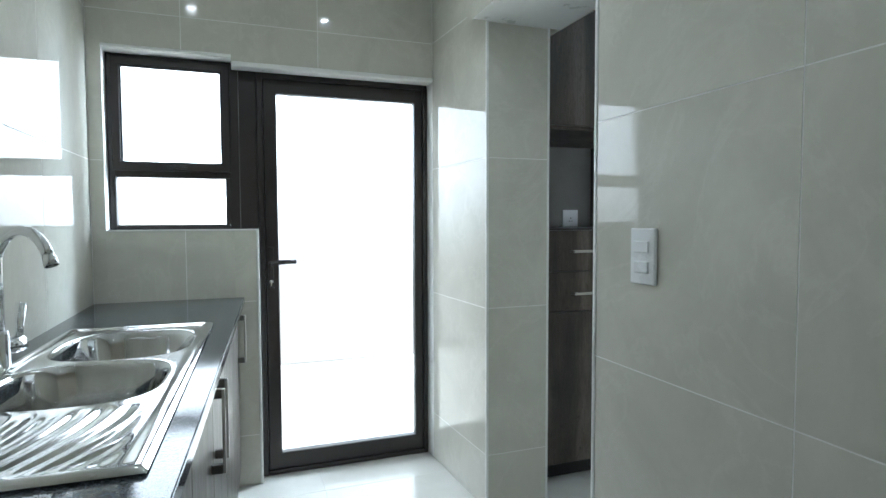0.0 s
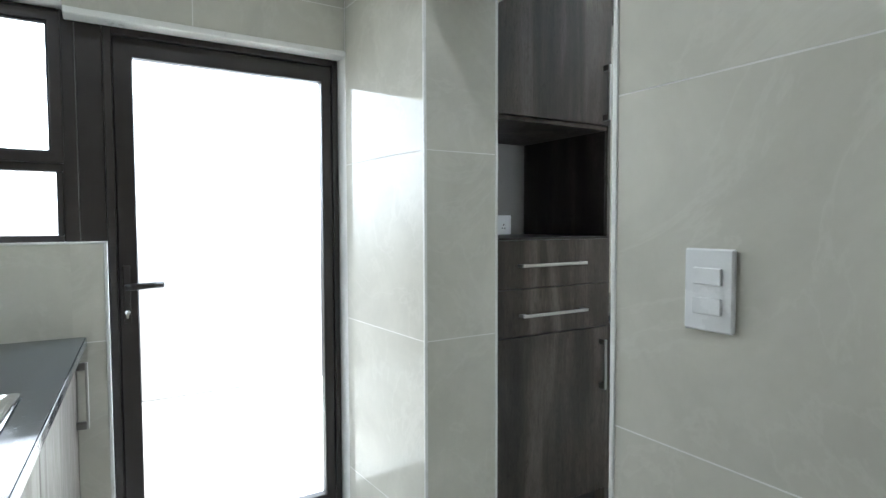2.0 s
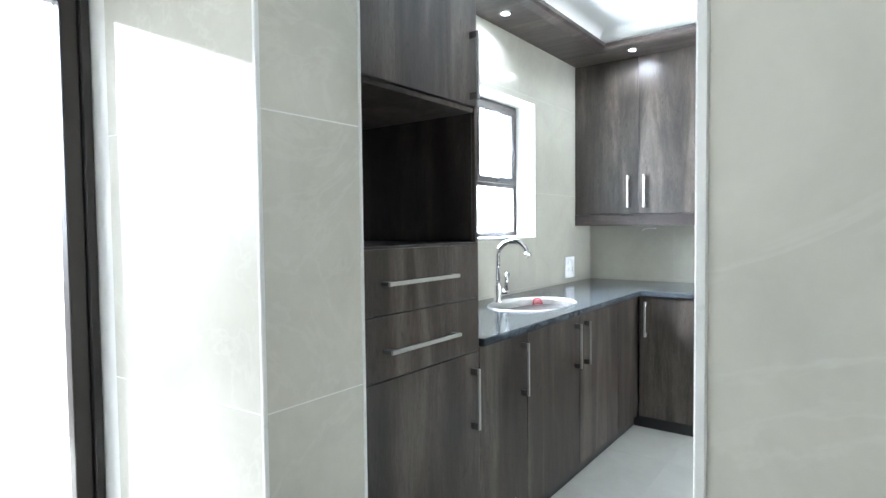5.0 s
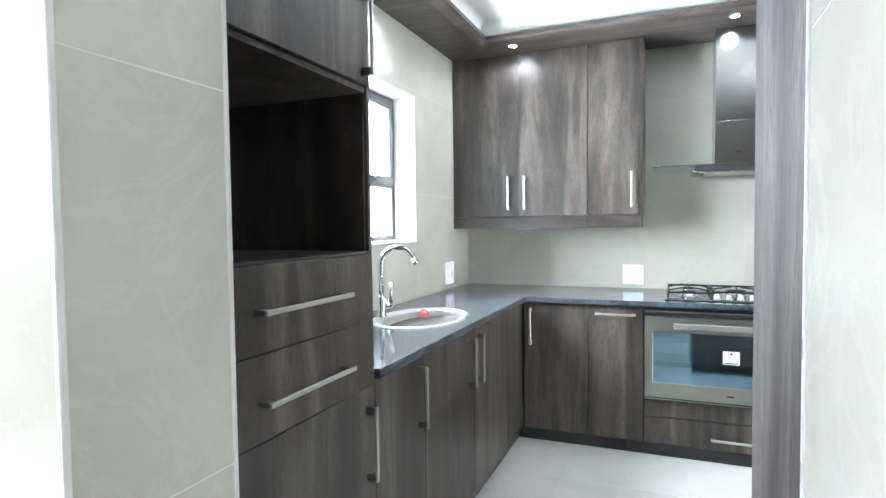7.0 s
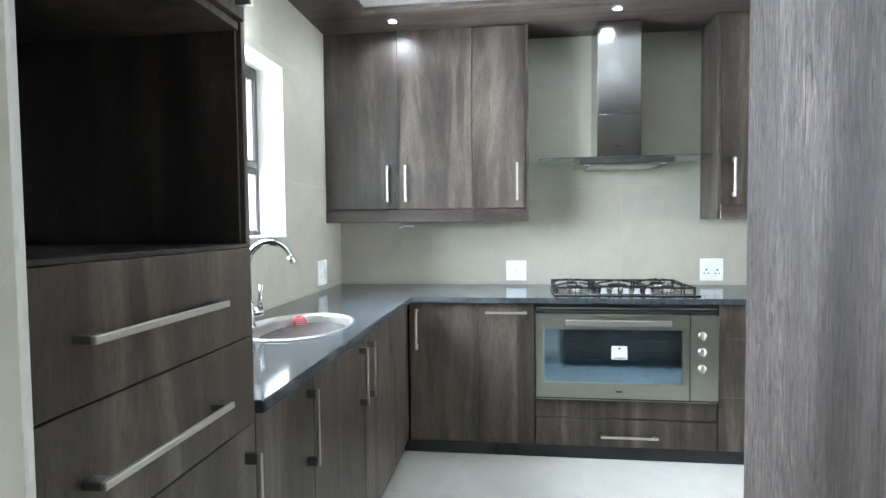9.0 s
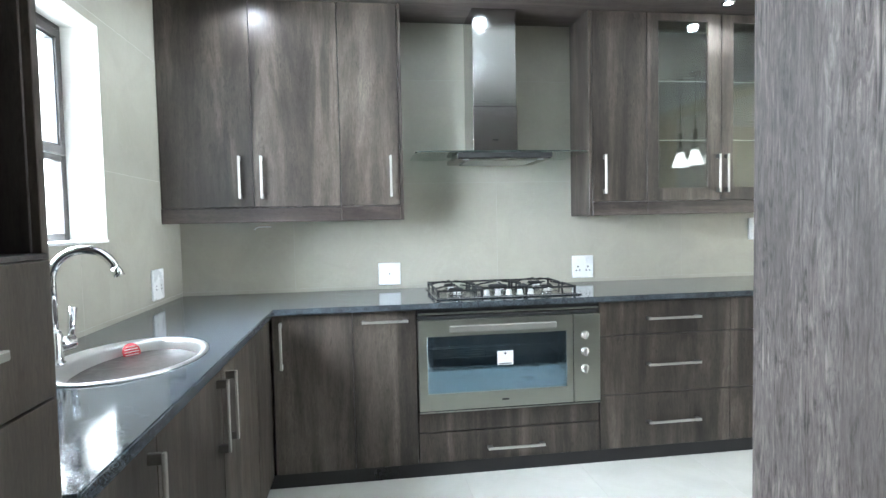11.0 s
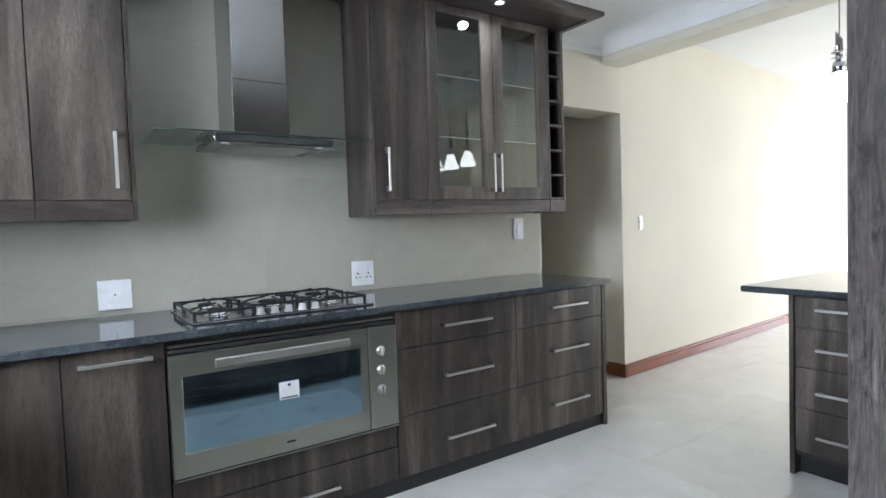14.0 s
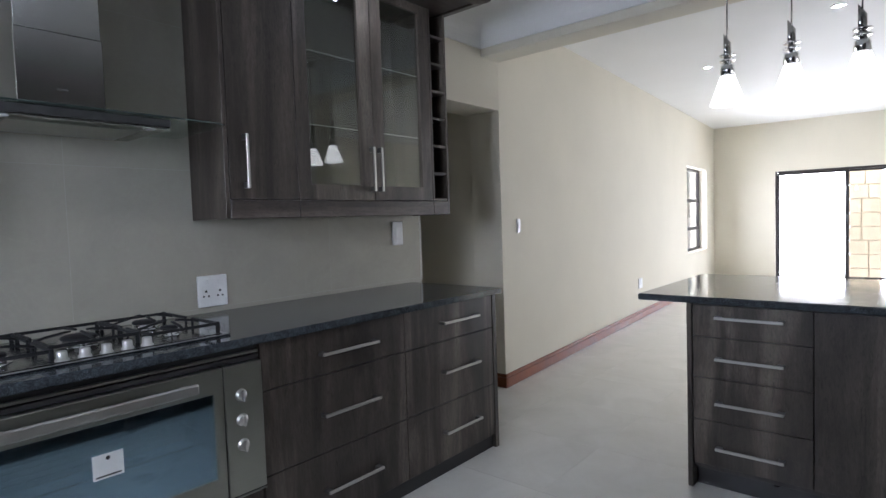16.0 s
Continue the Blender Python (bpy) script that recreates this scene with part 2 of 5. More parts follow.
WHITE_PLASTIC = plain("white plastic", (0.78, 0.79, 0.79), (0.83, 0.84, 0.84), 8.0, 200.0, (0.22, 0.32), 0.0, 0.02)
DARK_HOLE = plain("dark slot", (0.012, 0.012, 0.012), (0.02, 0.02, 0.02), 8.0, 200.0, (0.6, 0.8), 0.0, 0.0)
IRON = plain("black enamelled iron", (0.010, 0.010, 0.011), (0.020, 0.020, 0.021), 20.0, 300.0, (0.55, 0.7), 0.0, 0.2, 0.25)
BOWL_STEEL = plain("matt sink bowl steel", (0.66, 0.66, 0.65), (0.74, 0.74, 0.73), 9.0, 300.0, (0.30, 0.42), 1.0, 0.04)
FOOT_STEEL = plain("dark handle foot steel", (0.20, 0.19, 0.18), (0.25, 0.24, 0.23), 9.0, 300.0, (0.35, 0.45), 1.0, 0.0)
BURNER = plain("burner alloy", (0.45, 0.45, 0.44), (0.6, 0.6, 0.58), 20.0, 200.0, (0.25, 0.4), 1.0, 0.1)
RED = plain("red sticker paper", (0.50, 0.015, 0.03), (0.60, 0.025, 0.04), 30.0, 200.0, (0.4, 0.5), 0.0, 0.0)
PAPER = plain("white sticker paper", (0.74, 0.75, 0.74), (0.8, 0.8, 0.79), 30.0, 200.0, (0.4, 0.5), 0.0, 0.0)
INK = plain("printed ink", (0.02, 0.02, 0.02), (0.04, 0.04, 0.04), 30.0, 200.0, (0.5, 0.6), 0.0, 0.0)
OVEN_DARK = plain("oven enamel", (0.20, 0.205, 0.21), (0.27, 0.275, 0.28), 10.0, 200.0, (0.25, 0.4), 0.0, 0.05)
OVEN_TRAY = plain("oven floor enamel", (0.20, 0.25, 0.30), (0.26, 0.31, 0.36), 10.0, 200.0, (0.25, 0.35), 0.0, 0.05)
# shade of the deep niche, put into a grey colour
NICHE_SHADE = plain("grey niche shade", (0.17, 0.165, 0.15), (0.22, 0.212, 0.195), 4.0, 120.0, (0.6, 0.8), 0.0, 0.1)
TRIM_WHITE = plain("white tile edge trim", (0.74, 0.74, 0.71), (0.8, 0.8, 0.77), 10.0, 200.0, (0.25, 0.4), 0.0, 0.03)
SANDSTONE = plain("sandstone cladding", (0.42, 0.36, 0.26), (0.50, 0.43, 0.32), 5.0, 60.0, (0.7, 0.9), 0.0, 0.4)
PAVING = plain("pale concrete paving", (0.62, 0.58, 0.51), (0.72, 0.68, 0.60), 2.0, 50.0, (0.75, 0.9), 0.0, 0.4)
HOB_STEEL = plain("dark polished hob steel", (0.27, 0.27, 0.275), (0.33, 0.33, 0.335), 6.0, 300.0, (0.12, 0.2), 1.0, 0.02)
GLASS_EDGE = plain("dark green glass edge", (0.030, 0.045, 0.040), (0.050, 0.070, 0.062), 20.0, 200.0, (0.15, 0.25), 0.0, 0.0)
GLASS = clear_glass("window glass")
CAB_GLASS = clear_glass("cabinet glass", (0.80, 0.84, 0.80), 0.0, 0.075)
HOOD_GLASS = clear_glass("hood glass", (0.78, 0.88, 0.84), 0.01, 0.08)
OVEN_GLASS = clear_glass("oven glass", (0.80, 0.83, 0.84), 0.05, 0.38, (0.55, 0.80, 1.0))
# yard brightness painted into the glow: dim cream low down, white higher up
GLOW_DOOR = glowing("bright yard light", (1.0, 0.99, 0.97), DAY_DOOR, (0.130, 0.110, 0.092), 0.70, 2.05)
GLOW_KITCHEN = glowing("bright window light", (0.94, 0.98, 1.0), DAY_KITCHEN)
GLOW_LIVING = glowing("bright garden light", (1.0, 0.99, 0.97), DAY_LIVING)
GLOW_LAMP = glowing("lamp lens", (0.92, 0.97, 1.0), LAMP_GLOW)
GLOW_WARM = glowing("room lamp lens", (1.0, 0.98, 0.95), LAMP_GLOW * 4)
GLOW_SHADE = glowing("lit opal glass", (1.0, 0.95, 0.86), PENDANT_GLOW)

# ---- mesh helpers ----


def cbox(bm, x0, x1, y0, y1, z0, z1, b=0.0015):
    """A box with chamfered edges."""
    lo, hi = (min(x0, x1), min(y0, y1), min(z0, z1)), (max(x0, x1), max(y0, y1), max(z0, z1))
    b = min(b, *[(h - l) * 0.3 for l, h in zip(lo, hi)])
    v = {}
    for c in range(8):
        s = [(c >> k) & 1 for k in range(3)]
        for axis in range(3):
            p = [(hi[k] if s[k] else lo[k]) + (0 if k == axis else (-b if s[k] else b)) for k in range(3)]
            v[(*s, axis)] = bm.verts.new(p)

    def face(keys, out):
        f = bm.faces.new([v[k] for k in keys])
        f.normal_update()
        if f.normal.dot(out) < 0:
            f.normal_flip()

    for axis in range(3):
        i, j = (axis + 1) % 3, (axis + 2) % 3
        for side in (0, 1):
            ks = []
            for a, c in ((0, 0), (1, 0), (1, 1), (0, 1)):
                s = [0, 0, 0]
                s[axis], s[i], s[j] = side, a, c
                ks.append((*s, axis))
            out = Vector((0, 0, 0))
            out[axis] = 1 if side else -1
            face(ks, out)
        for a in (0, 1):
            for c in (0, 1):
                ks = []
                for e, n in ((0, i), (1, i), (1, j), (0, j)):
                    s = [0, 0, 0]
                    s[axis], s[i], s[j] = e, a, c
                    ks.append((*s, n))
                out = Vector((0, 0, 0))
                out[i], out[j] = (1 if a else -1), (1 if c else -1)
                face(ks, out)
    for c in range(8):
        s = [(c >> k) & 1 for k in range(3)]
        face([(*s, 0), (*s, 1), (*s, 2)], Vector([1 if e else -1 for e in s]))


def ring(bm, centre, across, up, r, seg):
    return [bm.verts.new(centre + across * (r * math.cos(2 * math.pi * k / seg)) + up * (r * math.sin(2 * math.pi * k / seg))) for k in range(seg)]


def bridge(bm, a, b, smooth=True):
    n = len(a)
    for k in range(n):
        f = bm.faces.new((a[k], a[(k + 1) % n], b[(k + 1) % n], b[k]))
        f.smooth = smooth


def tube(bm, points, radius, seg=14):
    """A round bar along points; radius is one number or one for each point."""
    pts = [Vector(p) for p in points]
    radii = radius if isinstance(radius, (list, tuple)) else [radius] * len(pts)
    last, across = None, None
    for k, p in enumerate(pts):
        way = (pts[min(k + 1, len(pts) - 1)] - pts[max(k - 1, 0)]).normalized()
        if across is None:
            across = way.orthogonal().normalized()
        across = (across - way * across.dot(way)).normalized()
        here = ring(bm, p, across, way.cross(across), radii[k], seg)
        if last:
            bridge(bm, last, here)
        else:
            bm.faces.new(here[::-1])
        last = here
    bm.faces.new(last)


def lathe(bm, centre, profile, seg=28, sx=1.0, sy=1.0, axis="z", closed=False):
    """Turns a profile of (radius, height) round an axis through centre."""
    c, rows = Vector(centre), []
    for r, h in profile:
        row = []
        for k in range(seg):
            a = 2 * math.pi * k / seg
            p = Vector((r * sx * math.cos(a), r * sy * math.sin(a), h))
            if axis == "x":
                p = Vector((p.z, p.x, p.y))
            elif axis == "y":
                p = Vector((p.y, p.z, p.x))
            row.append(bm.verts.new(c + p))
        rows.append(row)
    for a, b in zip(rows, rows[1:]):
        bridge(bm, a, b)
    if closed:
        bm.faces.new(rows[0][::-1])
        bm.faces.new(rows[-1])


ORIGIN = {}


def mesh_of(name, bm, mat):
    bmesh.ops.recalc_face_normals(bm, faces=bm.faces[:])
    me = bpy.data.meshes.new(name)
    bm.to_mesh(me)
    bm.free()
    me.materials.append(mat)
    return me


def part(name, bm, mat, parent, label=""):
    """Links a bmesh in world places as one mesh under a thing or a part."""
    ob = new(name, mesh_of(name, bm, mat))
    ob.parent = parent
    ob.matrix_parent_inverse = Matrix.Translation(-ORIGIN.get(parent, Vector((0, 0, 0))))
    return tagged(ob, label)


def thing(name, base, label, category, group="", kind=""):
    ob = new(name)
    ob.empty_display_size = 0.1
    ob.location = base
    ORIGIN[ob] = Vector(base)
    return tagged(ob, label, category, group, kind)


def solid(name, bm, mat, label, category, group="", kind=""):
    return tagged(new(name, mesh_of(name, bm, mat)), label, category, group, kind)


def block(name, mat, parent, box, label="", b=0.0015):
    bm = bmesh.new()
    cbox(bm, *box, b)
    return part(name, bm, mat, parent, label)

# ---- structure ----
CEIL, CEIL_SCULLERY = 2.55, 2.62
NORTH, HOB, WEST = 3.90, 5.72, 0.66
SPLIT_A, SPLIT_B = 2.18, 2.60        # the two faces of the wall between scullery and kitchen
NIB_A, NIB_B = 2.243, 2.54           # the two faces of the short wall beside the back door
DOORWAY = (2.337, 3.197, 2.09)       # from y, to y, head


def local(p0, p1, side):
    """Pose with x along p0 to p1 and y away from the room."""
    along = Vector((p1[0] - p0[0], p1[1] - p0[1], 0)).normalized()
    away = Vector((-along.y, along.x, 0)) * side
    m = Matrix.Identity(4)
    for k in range(3):
        m[k][0], m[k][1], m[k][2], m[k][3] = along[k], away[k], (0, 0, 1)[k], (p0[0], p0[1], 0)[k]
    return m, math.hypot(p1[0] - p0[0], p1[1] - p0[1])


def cuts(s0, s1, z0, z1, openings):
    """The rectangle less its openings, as rectangles."""
    out = [(s0, s1, z0, z1)]
    for a0, a1, b0, b1 in openings:
        kept = []
        for x0, x1, y0, y1 in out:
            if a0 >= x1 or a1 <= x0 or b0 >= y1 or b1 <= y0:
                kept.append((x0, x1, y0, y1))
                continue
            if x0 < a0:
                kept.append((x0, a0, y0, y1))
            if a1 < x1:
                kept.append((a1, x1, y0, y1))
            m0, m1 = max(x0, a0), min(x1, a1)
            if y0 < b0:
                kept.append((m0, m1, y0, b0))
            if b1 < y1:
                kept.append((m0, m1, b1, y1))
        out = kept
    return [r for r in out if r[1] - r[0] > 0.004 and r[3] - r[2] > 0.004]


def wall(name, p0, p1, side, thick, z0, z1, openings, mat, label, inset=0.0):
    m, length = local(p0, p1, side)
    bm = bmesh.new()
    for x0, x1, y0, y1 in cuts(0, length, z0, z1, openings):
        cbox(bm, x0, x1, inset, thick, y0, y1, 0.0005)
    bm.transform(m)
    ob = solid(name, bm, mat, label, "wall", "", "structure")
    ORIGIN[ob] = Vector((0, 0, 0))
    return ob


def tiles(parent, p0, p1, side, z0, z1, openings, s_lines, z_lines, mat=None, thick=0.0005, gap=0.0016):
    """Tiles proud of a wall's core, cut at its openings."""
    m, length = local(p0, p1, side)
    ss = [0.0] + [s for s in s_lines if 0.02 < s < length - 0.02] + [length]
    zs = [z0] + [z for z in z_lines if z0 + 0.02 < z < z1 - 0.02] + [z1]
    for a, b in zip(ss, ss[1:]):
        for c, d in zip(zs, zs[1:]):
            for x0, x1, y0, y1 in cuts(a, b, c, d, openings):
                bm = bmesh.new()
                cbox(bm, x0 + (gap if x0 == a else 0), x1 - (gap if x1 == b else 0), 0.0, thick, y0 + (gap if y0 == c else 0), y1 - (gap if y1 == d else 0), 0.0008)
                bm.transform(m)
                part("tile", bm, mat or TILE, parent)


def lines(start, step, count):
    return [start + step * k for k in range(count)]


ZT = [0.243, 0.884, 1.525, 2.166]
SCULLERY_SOUTH = -1.0

# north wall of the scullery, with door and window side by side
NIB_END = NIB_A - 0.035
NW0, NW1 = (WEST, 3.80), (NIB_END, 3.80)
NW_HOLES = [(0.055, 0.576, 1.22, 2.005), (0.576, 0.68, 1.22, 1.972), (0.68, 1.545, -0.1, 1.972)]
wall_scullery_north = wall("wall_scullery_north", NW0, NW1, 1, 0.24, 0, CEIL_SCULLERY, NW_HOLES, GROUT, "scullery end wall with greige tiles round a glazed door", 0.0006)
# walls left and right of the scullery
wall_scullery_west = wall("wall_scullery_west", (WEST, SCULLERY_SOUTH), (WEST, 4.03), 1, 0.2, 0, CEIL_SCULLERY, [], GROUT, "greige tiled scullery wall behind the sink", 0.0006)
RW0, RW1 = (SPLIT_A, SCULLERY_SOUTH), (SPLIT_A, DOORWAY[0])
wall_split = wall("wall_split", RW0, (SPLIT_A, DOORWAY[0] - 0.0013), -1, SPLIT_B - SPLIT_A - 0.0013, 0, CEIL_SCULLERY, [], GROUT, "tiled wall beside an open doorway into the kitchen", 0.0006)
wall_nib = wall("wall_nib", (NIB_A, DOORWAY[1] + 0.0013), (NIB_A - 0.048, 4.03), -1, NIB_B - NIB_A - 0.0013, 0, CEIL_SCULLERY, [], GROUT, "short tiled wall between back door and kitchen doorway", 0.0006)
wall_head = wall("wall_head", (SPLIT_A, DOORWAY[0] - 0.001), (SPLIT_A, DOORWAY[1] + 0.001), -1, SPLIT_B - SPLIT_A - 0.002, DOORWAY[2], CEIL_SCULLERY, [], TRIM_WHITE, "white wall over the open doorway")
wall_scullery_south = wall("wall_scullery_south", (SPLIT_B, SCULLERY_SOUTH), (WEST, SCULLERY_SOUTH), 1, 0.2, 0, CEIL_SCULLERY, [], PLASTER, "plain cream wall closing the scullery")
# kitchen walls
WIN = (3.94, 4.81, 1.20, 2.055)
KN0, KN1 = (NIB_B, NORTH), (HOB, NORTH)
KN_HOLES = [(WIN[0] - NIB_B, WIN[1] - NIB_B, WIN[2], WIN[3])]
wall_kitchen_north = wall("wall_kitchen_north", (NIB_B - 0.3, NORTH), (HOB + 0.2, NORTH), 1, 0.26, 0, CEIL, [(KN_HOLES[0][0] + 0.3, KN_HOLES[0][1] + 0.3, *KN_HOLES[0][2:])], GROUT_TILE, "tiled kitchen wall with a white window recess", 0.0006)
PASS = (-0.61, 0.15, 2.010)
LIVE_X = 5.637
wall_hob = wall("wall_hob", (HOB, NORTH + 0.2), (HOB, 0.173), 1, 0.22, 0, CEIL, [], GROUT_TILE, "greige tiled kitchen wall behind the hob", 0.0006)
wall_lintel = wall("wall_lintel", (LIVE_X, 0.172), (LIVE_X, PASS[0] + 0.001), 1, 0.29, PASS[2], 2.82, [], PLASTER, "cream wall over the passage opening")
wall_passage_north = wall("wall_passage_north", (HOB + 0.22, 0.172), (8.0, 0.172), 1, 0.15, 0, PASS[2] + 0.3, [], PLASTER, "cream passage wall")
wall_passage_end = wall("wall_passage_end", (8.0, 0.172), (8.0, PASS[0]), 1, 0.15, 0, PASS[2] + 0.3, [], PLASTER, "cream wall at the end of the passage")
LIVE_TURN = math.radians(4.3)
LIVE_WAY = Vector((math.sin(LIVE_TURN), -math.cos(LIVE_TURN), 0))
LIVE0 = Vector((LIVE_X, PASS[0], 0))
LIVE1 = LIVE0 + LIVE_WAY * 7.6
CEIL_LIVE = 2.72
LIVE_WIN = (5.56, 6.96, 0.61, 1.95)
wall_living_east = wall("wall_living_east", LIVE0[:2], (LIVE1 + LIVE_WAY * 0.24)[:2], 1, 0.25, 0, CEIL_LIVE + 0.1, [LIVE_WIN], PLASTER, "long cream painted living room wall with a window")
wall_passage_south = wall("wall_passage_south", (8.0, PASS[0] - 0.001), (LIVE_X + 0.012, PASS[0] - 0.001), 1, 0.012, 0, PASS[2] + 0.3, [], PLASTER, "cream side of the passage opening")
FAR_WAY = Vector((-LIVE_WAY.y, LIVE_WAY.x, 0)) * -1
FAR1 = LIVE1 + FAR_WAY * 6.0
SLIDE = (0.95, 5.2, -0.1, 1.885)
wall_living_south = wall("wall_living_south", LIVE1[:2], FAR1[:2], 1, 0.25, 0, CEIL_LIVE + 0.1, [SLIDE], PLASTER, "cream living room wall with a sliding glass door")
wall_living_west = wall("wall_living_west", FAR1[:2], (-0.2, -0.6), 1, 0.2, 0, CEIL_LIVE + 0.1, [], PLASTER, "plain cream wall closing the living room")
wall_living_north = wall("wall_living_north", (-0.2, -0.6), (SPLIT_B, -0.6), 1, 0.2, 0, CEIL_LIVE + 0.1, [], PLASTER, "plain cream wall closing the living room")
wall_kitchen_west = wall("wall_kitchen_west", (SPLIT_B, -0.6), (SPLIT_B, DOORWAY[0] - 0.02), 1, 0.012, 0, CEIL, [], PLASTER, "plain cream wall behind the tall cupboards", 0.004)
# head of the doorway on the kitchen side
wall_kitchen_west_head = wall("wall_kitchen_west_head", (SPLIT_B, DOORWAY[0] - 0.02), (SPLIT_B, DOORWAY[1] + 0.13), 1, 0.012, DOORWAY[2], CEIL, [], PLASTER, "plain cream wall over the doorway", 0.004)

# ceilings
for name, box, label in (
        ("ceiling_scullery", (WEST - 0.2, SPLIT_B, SCULLERY_SOUTH - 0.2, 4.04, CEIL_SCULLERY, CEIL_SCULLERY + 0.12), "white painted scullery ceiling"),
        ("ceiling_kitchen", (NIB_B + 0.064, HOB + 0.22, -0.42, 4.16, CEIL, CEIL + 0.12), "white painted kitchen ceiling"),
        ("ceiling_passage", (LIVE_X + 0.29, 8.15, PASS[0], 0.172, PASS[2] + 0.3, PASS[2] + 0.4), "white passage ceiling"),
        ("ceiling_living", (-0.6, 6.6, -8.9, -0.612, CEIL_LIVE, CEIL_LIVE + 0.12), "white painted living room ceiling")):
    bm = bmesh.new()
    cbox(bm, *box, 0.0005)
    solid(name, bm, CEILING, label, "ceiling", "", "structure")

# beam between kitchen and living room
bm = bmesh.new()
cbox(bm, SPLIT_B - 0.4, LIVE_X - 0.001, -0.61, -0.41, 2.345, 2.80, 0.004)
solid("beam", bm, PLASTER, "cream painted ceiling beam between kitchen and living room", "beam", "", "structure")


def cornice(name, p0, p1, side, z, size=0.075):
    """A cove moulding under a ceiling."""
    m, length = local(p0, p1, side)
    prof = [(0, 0)] + [(-0.012, 0)] + [(-0.012 - (size - 0.012) * (1 - math.cos(a)), size - (size - 0.0) * (1 - math.sin(a)) * 0.86 - 0.0) for a in [math.pi / 2 * k / 8 for k in range(9)]] + [(-size, size), (0, size)]
    bm = bmesh.new()
    rows = [[bm.verts.new((s, n, z - size + h)) for n, h in prof] for s in (0, length)]
    for k in range(len(prof)):
        bm.faces.new((rows[0][k], rows[0][(k + 1) % len(prof)], rows[1][(k + 1) % len(prof)], rows[1][k]))
    bm.faces.new(rows[0]), bm.faces.new(rows[1][::-1])
    bmesh.ops.remove_doubles(bm, verts=bm.verts[:], dist=0.0001)
    bm.transform(m)
    solid(name, bm, CEILING, "white cove cornice along the ceiling", "cornice", "", "structure")


cornice("cornice", (LIVE_X, 0.2), (LIVE_X, -0.41), 1, CEIL, 0.15)
cornice("cornice", (LIVE_X, -0.41), (SPLIT_B, -0.41), 1, CEIL, 0.15)

# floor slab, outside ground
bm = bmesh.new()
cbox(bm, -0.6, 8.15, -8.6, 4.16, -0.15, -0.0012, 0.0005)
floor = solid("floor", bm, GROUT_FLOOR, "floor of large polished cream tiles with thin joints", "floor", "", "structure")
ORIGIN[floor] = Vector((0, 0, 0))
bm = bmesh.new()
for a, b, c, d in ((-150, 150, 4.16, 150), (-150, 150, -150, -8.6), (-150, -0.6, -8.6, 4.16), (8.15, 150, -8.6, 4.16)):
    bm.faces.new([bm.verts.new(p) for p in ((a, c, -0.06), (b, c, -0.06), (b, d, -0.06), (a, d, -0.06))])
bmesh.ops.remove_doubles(bm, verts=bm.verts[:], dist=0.001)
solid("ground", bm, PAVING, "pale concrete paved ground outside the house", "ground", "", "structure")

# bright daylight outside the openings
for name, mat, quad in (
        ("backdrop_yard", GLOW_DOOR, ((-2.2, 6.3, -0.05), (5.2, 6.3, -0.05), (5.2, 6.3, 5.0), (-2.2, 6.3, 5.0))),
        ("backdrop_kitchen_window", GLOW_KITCHEN, ((3.2, 4.9, 0.6), (6.2, 4.9, 0.6), (6.2, 4.9, 3.4), (3.2, 4.9, 3.4))),
        ("backdrop_side_garden", GLOW_LIVING, ((7.6, -4.4, -0.05), (7.6, -10.4, -0.05), (7.6, -10.4, 3.4), (7.6, -4.4, 3.4))),
        ("backdrop_garden", GLOW_LIVING, ((7.0, -10.5, -0.05), (-0.4, -10.5, -0.05), (-0.4, -10.5, 3.6), (7.0, -10.5, 3.6)))):
    bm = bmesh.new()
    bm.faces.new([bm.verts.new(p) for p in quad])
    solid(name, bm, mat, "overexposed daylight outside the glass", "backdrop", "", "structure")

# sandstone pillar on the patio
patio_wall = thing("patio_wall", (4.09, -9.4, -0.06), "sandstone clad patio pillar outside the sliding door", "wall", "", "structure")
block("mortar", SANDSTONE, patio_wall, (3.875, 4.305, -9.54, -9.325, -0.06, 2.82), "", 0.004)
random.seed(4)
for k in range(12):
    z, x = -0.06 + 0.24 * k, 4.32
    for w in random.choice(((0.28, 0.18), (0.18, 0.28), (0.23, 0.23))):
        block("stone", SANDSTONE, patio_wall, (x - w + 0.004, x - 0.004, -9.55 + random.uniform(-0.006, 0.006), -9.30 + random.uniform(-0.006, 0.006), z + 0.004, z + 0.236), "", 0.008)
        x -= w


# ---- windows and doors ----
def frame_ring(bm, point, outer, inner, d0, d1, b=0.002):
    """One rectangular frame with its opening; point(u, d, z) gives places."""
    start = len(bm.verts)
    loops = []
    for d in (d0, d1):
        for u0, u1, z0, z1 in (outer, inner):
            loops.append([bm.verts.new(point(u, d, z)) for u, z in ((u0, z0), (u1, z0), (u1, z1), (u0, z1))])
    fo, fi, bo, bi = loops
    for p, q in ((fo, fi), (bi, bo), (fi, bi), (bo, fo)):
        bridge(bm, p, q, False)
    bm.verts.ensure_lookup_table()
    made = set(bm.verts[start:])
    bmesh.ops.recalc_face_normals(bm, faces=[f for f in bm.faces if set(f.verts) <= made])
    sharp = [e for e in bm.edges if set(e.verts) <= made and len(e.link_faces) == 2 and abs(e.calc_face_angle()) > 0.5]
    bmesh.ops.bevel(bm, geom=sharp, offset=b, segments=1, affect="EDGES", profile=0.5)


def in_y(u, d, z):
    return (u, d, z)



